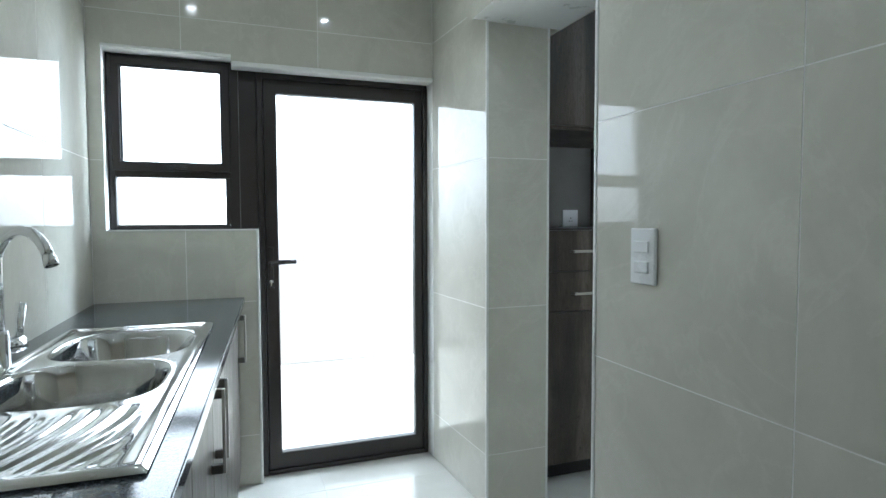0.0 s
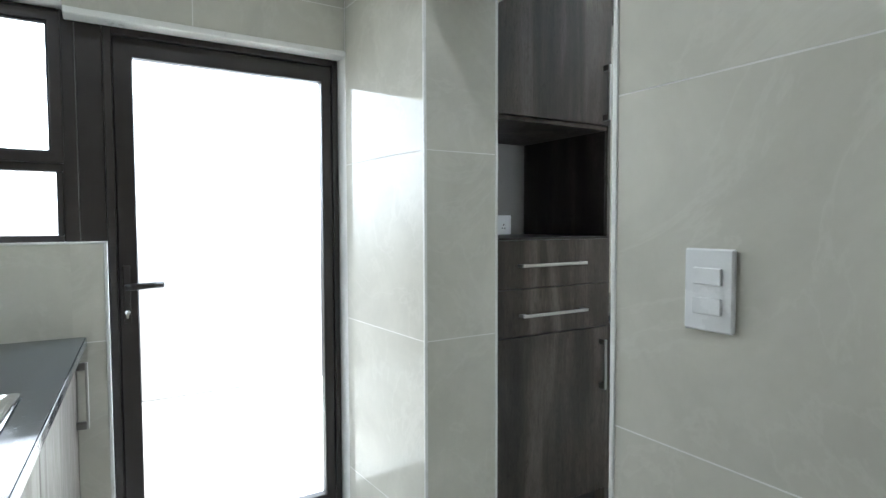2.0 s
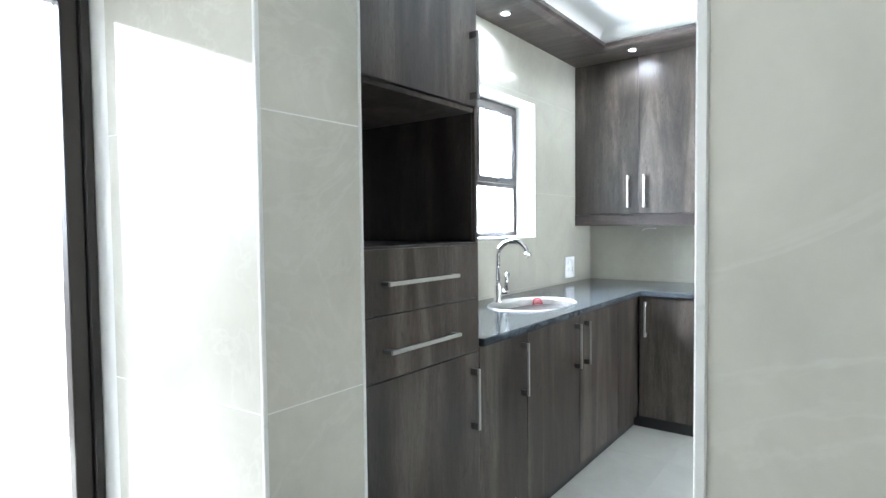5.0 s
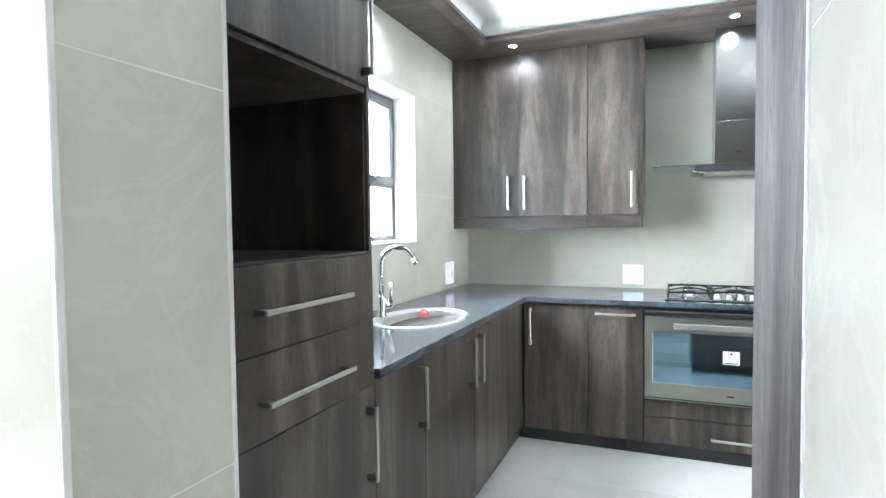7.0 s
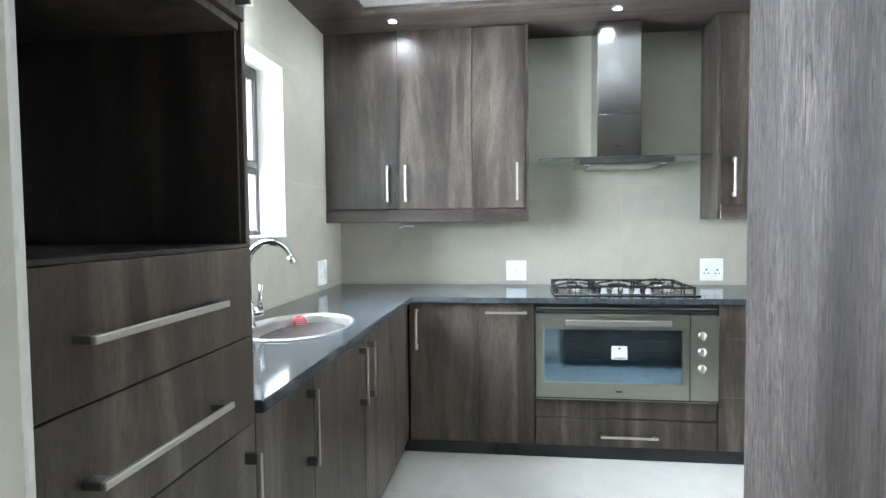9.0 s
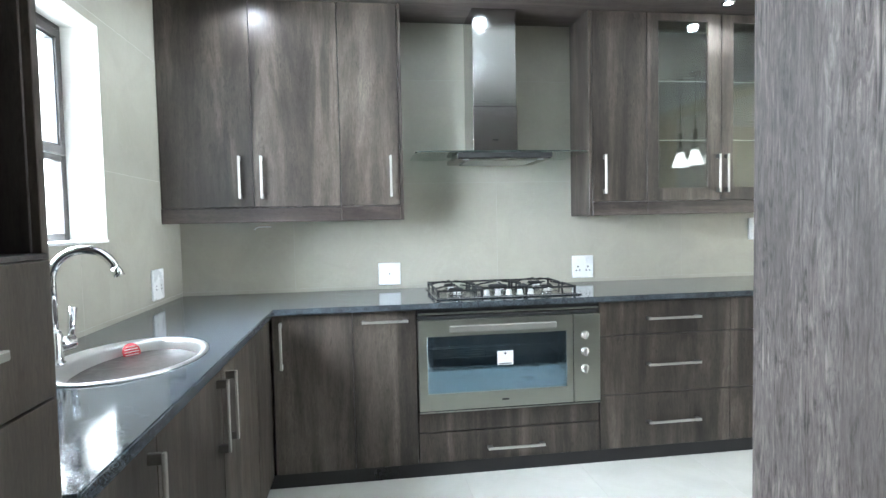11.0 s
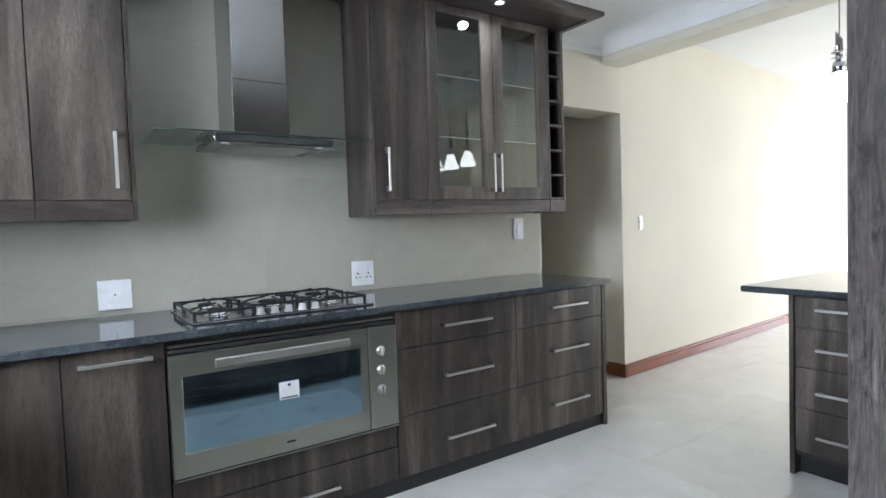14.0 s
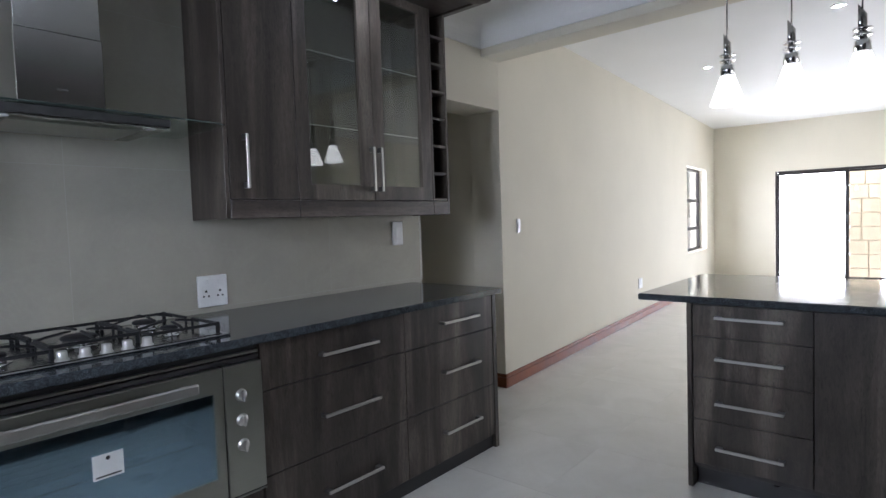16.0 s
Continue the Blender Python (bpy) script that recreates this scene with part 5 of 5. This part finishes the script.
# ---- tall cabinets ----
tall = thing("tall_cabinet", (2.9, 3.6, 0), "tall dark oak laminate cabinet with open niche and two drawers", "cabinet")
TX0, TX1, NZ0, NZ1 = NIB_B + 0.006, 3.259, 1.2215, 1.685
block("side_panel", WOOD, tall, (TX1 - 0.018, TX1, 3.325, NORTH - 0.001, 0.0, 2.44), "", 0.001)
block("side_panel", WOOD, tall, (TX0, TX0 + 0.018, 3.325, NORTH - 0.001, 0.0, 2.44), "", 0.001)
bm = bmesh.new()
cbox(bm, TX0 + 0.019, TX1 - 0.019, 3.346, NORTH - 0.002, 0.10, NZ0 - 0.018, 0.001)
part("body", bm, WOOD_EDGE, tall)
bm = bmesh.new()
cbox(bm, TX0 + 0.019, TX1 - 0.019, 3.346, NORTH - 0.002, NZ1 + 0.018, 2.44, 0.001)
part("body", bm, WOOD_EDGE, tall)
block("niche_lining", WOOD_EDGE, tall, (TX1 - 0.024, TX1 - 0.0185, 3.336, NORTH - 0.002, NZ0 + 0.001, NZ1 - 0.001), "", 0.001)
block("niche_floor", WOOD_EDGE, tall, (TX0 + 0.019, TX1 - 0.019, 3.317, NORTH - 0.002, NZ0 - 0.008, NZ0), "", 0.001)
# added grey sheet that darkens the tiled wall behind the niche like shade
block("niche_back", NICHE_SHADE, tall, (TX0 + 0.019, TX1 - 0.025, NORTH - 0.012, NORTH - 0.003, NZ0 + 0.001, NZ1 - 0.001), "added grey sheet for the shade at the back of the niche", 0.001)
block("niche_roof", WOOD, tall, (TX0 + 0.019, TX1 - 0.019, 3.330, NORTH - 0.002, NZ1, NZ1 + 0.016), "", 0.001)
TR = Run("north", 3.315)
front(TR, tall, TX0, TX1 - 0.017, 1.018, 1.2135, "drawer", (2.905, 1.112, 0.35, False))
front(TR, tall, TX0, TX1 - 0.017, 0.825, 1.018, "drawer", (2.912, 0.912, 0.35, False))
front(TR, tall, TX0, TX1 - 0.017, 0.09, 0.825, "door", (3.195, 0.66, 0.22, True))
front(TR, tall, TX0, TX1 - 0.017, NZ1 + 0.016, 2.44, "door", (3.205, 1.84, 0.235, True))
block("foot", PLINTH, tall, (TX0 + 0.02, TX1 - 0.02, 3.38, 3.40, 0.0, 0.10), "", 0.001)

PX1 = 3.105
PR = Run("west", PX1)


def tall_cupboard(y0, y1, label, seen):
    """A tall two-door cupboard on the kitchen side of the doorway wall."""
    t = thing("pantry_cabinet", (2.84, (y0 + y1) / 2, 0), label, "cabinet", "tall cupboards")
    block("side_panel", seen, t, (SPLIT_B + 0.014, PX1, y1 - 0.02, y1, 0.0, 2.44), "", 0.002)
    block("side_panel", WOOD, t, (SPLIT_B + 0.014, PX1, y0, y0 + 0.02, 0.0, 2.44), "", 0.002)
    block("body", WOOD_EDGE, t, (SPLIT_B + 0.014, PX1 - 0.022, y0 + 0.021, y1 - 0.021, 0.09, 2.44), "", 0.001)
    block("foot", PLINTH, t, (SPLIT_B + 0.05, PX1 - 0.06, y0 + 0.021, y1 - 0.021, 0.0, 0.09), "", 0.001)
    mid = (y0 + y1) / 2
    front(PR, t, y0 + 0.021, mid - 0.001, 0.09, 2.44, "door", (mid - 0.05, 1.15, 0.3, True))
    front(PR, t, mid + 0.001, y1 - 0.021, 0.09, 2.44, "door", (mid + 0.05, 1.15, 0.3, True))


tall_cupboard(1.44, 2.335, "tall dark weathered oak laminate cupboard beside the doorway", WOOD_PANEL_LIT)
tall_cupboard(0.70, 1.438, "tall dark weathered oak laminate cupboard along the wall", WOOD)

# ---- island ----
isl = thing("kitchen_island", (3.4, -0.15, 0), "dark oak laminate kitchen island with four drawers", "island")
IR = Run("island", 0.160)
block("body", WOOD_EDGE, isl, (2.62, 4.098, -0.50, 0.139, 0.09, 0.835), "", 0.001)
block("end_panel", WOOD, isl, (4.100, 4.122, -0.52, 0.162, 0.0, 0.835), "", 0.001)
block("end_panel", WOOD, isl, (2.60, 2.618, -0.52, 0.162, 0.0, 0.835), "", 0.001)
block("back_panel", WOOD, isl, (2.62, 4.098, -0.52, -0.501, 0.0, 0.835), "", 0.001)
block("plinth", PLINTH, isl, (2.62, 4.098, -0.45, 0.105, 0.0, 0.088), "", 0.001)
for z0, z1, hz in ((0.690, 0.832, 0.78), (0.508, 0.690, 0.60), (0.318, 0.508, 0.405), (0.115, 0.318, 0.205)):
    front(IR, isl, 3.642, 4.098, z0, z1, "drawer", (3.87, hz, 0.26, False))
front(IR, isl, 3.13, 3.642, 0.115, 0.832, "door")
front(IR, isl, 2.62, 3.13, 0.115, 0.832, "door")
island_top = thing("island_top", (3.45, -0.3, 0.836), "polished dark granite island top with an overhang", "worktop")
block("slab", GRANITE, island_top, (2.57, 4.33, -0.80, 0.185, 0.838, 0.868), "", 0.004)
block("front_edge", GRANITE, island_top, (2.576, 4.324, 0.1855, 0.1885, 0.841, 0.865), "", 0.0014)
block("end_edge", GRANITE, island_top, (4.3305, 4.3335, -0.794, 0.179, 0.841, 0.865), "", 0.0014)

# ---- pendants ----
pend = None
for x in (4.009, 3.755, 3.510):
    y, z = -0.10, 1.727
    if pend is None:
        pend = thing("pendant_lamp", (x, y, z), "steel pendant lamp with a lit opal glass cone shade", "pendant lamp", "pendants over the island")
        bm = bmesh.new()
        lathe(bm, (x, y, z), [(0.074, 0.0), (0.070, 0.012), (0.034, 0.118), (0.028, 0.135), (0.024, 0.135), (0.030, 0.118), (0.066, 0.012), (0.070, 0.0), (0.074, 0.0)], 36)
        part("shade", bm, GLOW_SHADE, pend, "lit opal glass cone shade")
        bm = bmesh.new()
        lathe(bm, (x, y, z + 0.130), [(0.0005, 0.0), (0.031, 0.0), (0.029, 0.045), (0.018, 0.050), (0.018, 0.058), (0.0005, 0.058)], 28)
        part("lamp_holder", bm, CHROME, pend, "polished steel lamp holder")
        bm = bmesh.new()
        lathe(bm, (x, y, z + 0.186), [(0.0005, 0.0), (0.0155, 0.0), (0.0155, 0.115), (0.0005, 0.115)], 24)
        for v in bm.verts:
            if v.co.z > z + 0.29:
                v.co.z += (v.co.x - x) * 1.5
        part("stem", bm, STEEL, pend, "slanting cut steel stem")
        for dz in (0.195, 0.220):
            bm = bmesh.new()
            lathe(bm, (x, y, z + dz), [(0.016, 0.0), (0.032, 0.0), (0.034, 0.003), (0.032, 0.006), (0.016, 0.006)], 28)
            part("ring", bm, CHROME, pend, "steel ring")
        bm = bmesh.new()
        tube(bm, [(x, y, z + 0.29), (x, y, CEIL - 0.02)], 0.0032, 8)
        part("cable", bm, STEEL, pend, "thin grey cable")
        bm = bmesh.new()
        lathe(bm, (x, y, CEIL), [(0.05, 0.0), (0.05, -0.016), (0.042, -0.022), (0.0005, -0.024)], 28)
        part("ceiling_rose", bm, CHROME, pend, "round steel ceiling rose")
    else:
        copy_thing(pend, pose(x, y, z))

# ---- scullery fittings ----
ST, SU, SF = 0.905, 0.875, 1.185
sc_run = Run("west", SF)
GS = "scullery base cabinets"
sc_top = thing("scullery_worktop", (0.95, 2.0, SU), "polished dark speckled granite worktop beside the back door", "worktop")
bm = bmesh.new()
for x0, x1, y0, y1 in ((WEST - 0.085, 0.79, 0.0, 3.795), (1.135, 1.213, 0.0, 3.795), (0.79, 1.135, 0.0, 2.0), (0.79, 1.135, 3.03, 3.795)):
    bm.faces.new([bm.verts.new(p) for p in ((x0, y0, ST), (x1, y0, ST), (x1, y1, ST), (x0, y1, ST))])
bmesh.ops.remove_doubles(bm, verts=bm.verts[:], dist=0.0005)
res = bmesh.ops.extrude_face_region(bm, geom=bm.faces[:])
bmesh.ops.translate(bm, verts=[v for v in res["geom"] if isinstance(v, bmesh.types.BMVert)], vec=(0, 0, SU - ST))
part("slab", bm, GRANITE, sc_top)
block("front_edge", GRANITE, sc_top, (1.2135, 1.2165, 0.002, 3.793, SU + 0.002, ST - 0.002), "", 0.0014)
# the scullery counter stands a little askew to the wall
ASKEW = Matrix.Translation((1.203, 2.5, 0)) @ Matrix.Rotation(radians(-3.0), 4, "Z") @ Matrix.Translation((-1.213, -2.5, 0))
sc_top.matrix_world = ASKEW @ Matrix.Translation(ORIGIN[sc_top])
for a, b, n in ((3.0, 3.79, 1), (2.2, 3.0, 2), (1.4, 2.2, 2), (0.6, 1.4, 2), (0.01, 0.6, 1)):
    u = thing("base_cabinet", (0.95, (a + b) / 2, 0), "dark oak laminate scullery base cabinet under the granite top", "cabinet", GS)
    block("body", WOOD_EDGE, u, (WEST + 0.02, SF - 0.021, a + 0.0005, b - 0.0005, 0.09, 0.66), "", 0.001)
    block("top_rail", WOOD_EDGE, u, (SF - 0.06, SF - 0.021, a + 0.0005, b - 0.0005, 0.66, SU - 0.001), "", 0.001)
    block("plinth", PLINTH, u, (WEST + 0.05, SF - 0.06, a + 0.002, b - 0.002, 0.0, 0.09), "", 0.001)
    for k in range(n):
        c, d = a + (b - a) * k / n, a + (b - a) * (k + 1) / n
        front(sc_run, u, c, d, 0.09, SU - 0.004, "door", ((d - 0.05 if k == 0 else c + 0.05), 0.72, 0.22, True))
    u.matrix_world = ASKEW @ Matrix.Translation(ORIGIN[u])

# double bowl steel sink with a drainboard, one pressed sheet
SK = (0.735, 1.168, 1.880, 3.098)
sk = thing("double_sink", ((SK[0] + SK[1]) / 2, 2.47, ST), "pressed steel double bowl sink with a grooved drainboard", "sink")
NX, NY = 72, 190


def bowl_depth(x, y, cx, cy, a, b):
    d = (abs((x - cx) / a) ** 3.2 + abs((y - cy) / b) ** 3.2) ** (1 / 3.2)
    t = min(max((1.03 - d) / 0.30, 0.0), 1.0)
    return t * t * (3 - 2 * t)


def pressed(x, y):
    edge = min(x - SK[0], SK[1] - x, y - SK[2], SK[3] - y)
    z = 0.004 + 0.008 * math.sin(min(edge / 0.012, 1.0) * math.pi / 2)
    z -= 0.005 * min(max((edge - 0.022) / 0.012, 0.0), 1.0)
    z -= 0.15 * bowl_depth(x, y, 0.962, 2.815, 0.168, 0.190) + 0.16 * bowl_depth(x, y, 0.948, 2.415, 0.166, 0.180)
    if 1.90 < y < 2.24 and SK[0] + 0.05 < x < SK[1] - 0.05:
        fade = min((y - 1.90) / 0.05, (2.215 - y) / 0.05, (x - SK[0] - 0.05) / 0.03, (SK[1] - 0.05 - x) / 0.03, 1.0)
        if fade > 0:
            fan = (x - 0.95 + 1.6 * (2.2 - y) ** 2 * (0.35 + x - 0.75)) / (1.0 - 0.45 * (2.2 - y))
            z -= 0.0045 * fade * (0.5 + 0.5 * math.sin(fan * 2 * math.pi / 0.042))
    return z


bm = bmesh.new()
grid = [[bm.verts.new((x, y, ST + pressed(x, y))) for y in [SK[2] + (SK[3] - SK[2]) * j / NY for j in range(NY + 1)]] for x in [SK[0] + (SK[1] - SK[0]) * i / NX for i in range(NX + 1)]]
for i in range(NX):
    for j in range(NY):
        bm.faces.new((grid[i][j], grid[i + 1][j], grid[i + 1][j + 1], grid[i][j + 1])).smooth = True
part("pressed_sheet", bm, SINK_STEEL, sk)
for cx, cy, dz in ((0.962, 2.815, 0.15), (0.948, 2.415, 0.16)):
    bm = bmesh.new()
    lathe(bm, (cx, cy, ST - dz + 0.004), [(0.001, -0.004), (0.022, -0.004), (0.026, 0.004), (0.040, 0.004), (0.043, 0.0)], 26)
    part("drain", bm, CHROME, sk, "chrome drain")
sk.matrix_world = Matrix.Translation((1.163, 3.145, 0)) @ Matrix.Rotation(radians(-1.8), 4, "Z") @ Matrix.Translation((-1.163, -3.145, 0)) @ Matrix.Translation(ORIGIN[sk])
tap((0.715, 2.62, ST), (0.80, -0.60), (0.45, 0.89), 0.335)


# ---- switches and sockets ----
def plate(name, label, category, m, w, h, rockers=(), holes=()):
    """A moulded plate; in its own frame x runs along the wall, y up, z out of the wall."""
    t = thing(name, m.translation, label, category)

    def piece(nm, boxes, mat, parent, b):
        bm = bmesh.new()
        for box in boxes:
            cbox(bm, *box, b)
        bm.transform(m)
        return part(nm, bm, mat, parent)

    piece("faceplate", [(-w / 2, w / 2, -h / 2, h / 2, 0.0, 0.011)], WHITE_PLASTIC, t, 0.003)
    for x, y, a, b in rockers:
        piece("rocker", [(x - a / 2, x + a / 2, y - b / 2, y + b / 2, 0.0105, 0.0155)], WHITE_PLASTIC, t, 0.0022)
    for x, y, r in holes:
        bm = bmesh.new()
        lathe(bm, (x, y, 0.0112), [(0.0004, 0.0002), (r, 0.0002), (r, -0.001)], 14)
        bm.transform(m)
        part("pin_hole", bm, DARK_HOLE, t)
    return t


def facing(kind, x, y, z):
    rot = {"-x": ((0, 0, -1), (-1, 0, 0), (0, 1, 0)), "-y": ((1, 0, 0), (0, 0, -1), (0, 1, 0))}[kind]
    m = Matrix.Identity(4)
    for r in range(3):
        for c in range(3):
            m[r][c] = rot[r][c]
        m[r][3] = (x, y, z)[r]
    return m


def three_pin(x, y, s=1.0):
    return [(x, y + 0.011 * s, 0.0042 * s), (x - 0.0085 * s, y - 0.006 * s, 0.0034 * s), (x + 0.0085 * s, y - 0.006 * s, 0.0034 * s)]


plate("light_switch", "white double rocker light switch on the tiled wall", "switch", facing("-x", SPLIT_A, 2.127, 1.172), 0.087, 0.136, [(0, 0.023, 0.050, 0.028), (0, -0.026, 0.050, 0.028)])
plate("blank_plate", "square white cooker outlet plate on the splashback", "outlet", facing("-x", HOB, 2.735, 0.955), 0.130, 0.130, [], [(0.0, 0.0, 0.004)])
plate("wall_socket", "white double wall socket above the worktop", "socket", facing("-x", HOB, 1.540, 0.960), 0.135, 0.138, [(-0.030, 0.040, 0.014, 0.018), (0.030, 0.040, 0.014, 0.018)], three_pin(-0.032, -0.014, 1.3) + three_pin(0.032, -0.014, 1.3))
plate("light_switch", "white light switch at the end of the splashback", "switch", facing("-x", HOB, 0.375, 1.170), 0.085, 0.140, [(0, 0.0, 0.040, 0.070)])
plate("wall_socket", "white wall socket beside the kitchen window", "socket", facing("-y", 5.325, NORTH, 0.975), 0.145, 0.150, [(-0.035, 0.036, 0.014, 0.020), (0.035, 0.036, 0.014, 0.020)], three_pin(-0.035, -0.018) + three_pin(0.035, -0.018))
plate("wall_socket", "white wall socket at the back of the oven niche", "socket", facing("-y", 3.09, NORTH - 0.012, 1.27), 0.10, 0.10, [], three_pin(0, -0.01))
plate("light_switch", "narrow white light switch on the cream wall", "switch", LM @ Matrix(((1, 0, 0, 0.24), (0, 0, -1, 0), (0, 1, 0, 1.18), (0, 0, 0, 1))), 0.045, 0.105, [(0, 0.0, 0.022, 0.05)])
plate("wall_socket", "white wall socket low on the cream wall", "socket", LM @ Matrix(((1, 0, 0, 3.2), (0, 0, -1, 0), (0, 1, 0, 0.42), (0, 0, 0, 1))), 0.13, 0.12, [], three_pin(-0.03, 0.0) + three_pin(0.03, 0.0))

for x, y in ((3.9, 1.9), (3.6, 0.9)):
    downlight(x, y, CEIL - 0.001, GLOW_LAMP, "lit downlight in the white kitchen ceiling", 0.035, SPOT_WATTS * 0.25, 125)
# downlights in the scullery and living room ceilings
for x, y in ((1.0, 2.6), (1.83, 2.65), (1.42, 0.6)):
    downlight(x, y, CEIL_SCULLERY - 0.001, GLOW_WARM, "lit downlight in the white scullery ceiling", 0.035, 6.8, 150, (1.0, 0.98, 0.95))
for x, y in ((5.026, -3.513), (3.808, -2.373)):
    downlight(x, y, CEIL_LIVE - 0.001, GLOW_WARM, "lit downlight in the living room ceiling", 0.04)

# ---- tiles, last ----
tiles(wall_scullery_north, NW0, NW1, 1, 0, CEIL_SCULLERY, NW_HOLES, [0.368, 0.968], ZT)
tiles(wall_scullery_west, (WEST, SCULLERY_SOUTH), (WEST, 3.80), 1, 0, CEIL_SCULLERY, [], lines(0.55, 0.605, 8), ZT)
tiles(wall_split, RW0, RW1, -1, 0, CEIL_SCULLERY, [], lines(0.32, 0.6025, 6), ZT)
tiles(wall_nib, (NIB_A, DOORWAY[1]), (NIB_END, 3.80), -1, 0, CEIL_SCULLERY, [], [], ZT)
block("grout_bed", GROUT, wall_nib, (NIB_A + 0.003, NIB_B - 0.003, DOORWAY[1] + 0.0006, DOORWAY[1] + 0.030, 0.0, DOORWAY[2] - 0.002), "", 0.0002)
tiles(wall_nib, (NIB_A + 0.0013, DOORWAY[1]), (NIB_B, DOORWAY[1]), 1, 0, DOORWAY[2] - 0.001, [], [], ZT)
tiles(wall_split, (SPLIT_B, DOORWAY[0]), (SPLIT_A + 0.0013, DOORWAY[0]), 1, 0, DOORWAY[2] - 0.001, [], [], ZT)
tiles(wall_head, (SPLIT_A - 0.0012, DOORWAY[0]), (SPLIT_A - 0.0012, DOORWAY[1] + 0.06), -1, DOORWAY[2], CEIL_SCULLERY, [], [], ZT)
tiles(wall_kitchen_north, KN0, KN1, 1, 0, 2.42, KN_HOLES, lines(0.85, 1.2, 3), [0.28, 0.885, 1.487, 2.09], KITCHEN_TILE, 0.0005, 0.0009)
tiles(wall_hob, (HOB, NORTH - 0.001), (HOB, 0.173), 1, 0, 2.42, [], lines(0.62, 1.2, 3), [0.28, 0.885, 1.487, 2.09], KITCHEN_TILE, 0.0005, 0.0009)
fx = [1.61 + 0.603 * k for k in range(-4, 12)]
fy = [3.625 - 0.603 * k for k in range(-1, 21)][::-1]
MESHES = {}
for x0, x1 in zip([-0.6] + fx, fx + [8.15]):
    for y0, y1 in zip([-8.6] + fy, fy + [4.16]):
        if (y0 < -0.7 and x0 > 6.3) or (x0 > 6.0 and y1 > 0.8) or (x1 < 0.7 and y1 > 0):
            continue
        w, d = round(x1 - x0, 4), round(y1 - y0, 4)
        if w < 0.02 or d < 0.02:
            continue
        if (w, d) not in MESHES:
            bm = bmesh.new()
            cbox(bm, 0.0009, w - 0.0009, 0.0009, d - 0.0009, -0.0012, 0.0, 0.0004)
            MESHES[(w, d)] = mesh_of("floor_tile", bm, FLOOR_TILE)
        ob = new("tile", MESHES[(w, d)])
        ob.location, ob.parent = (x0, y0, 0), floor
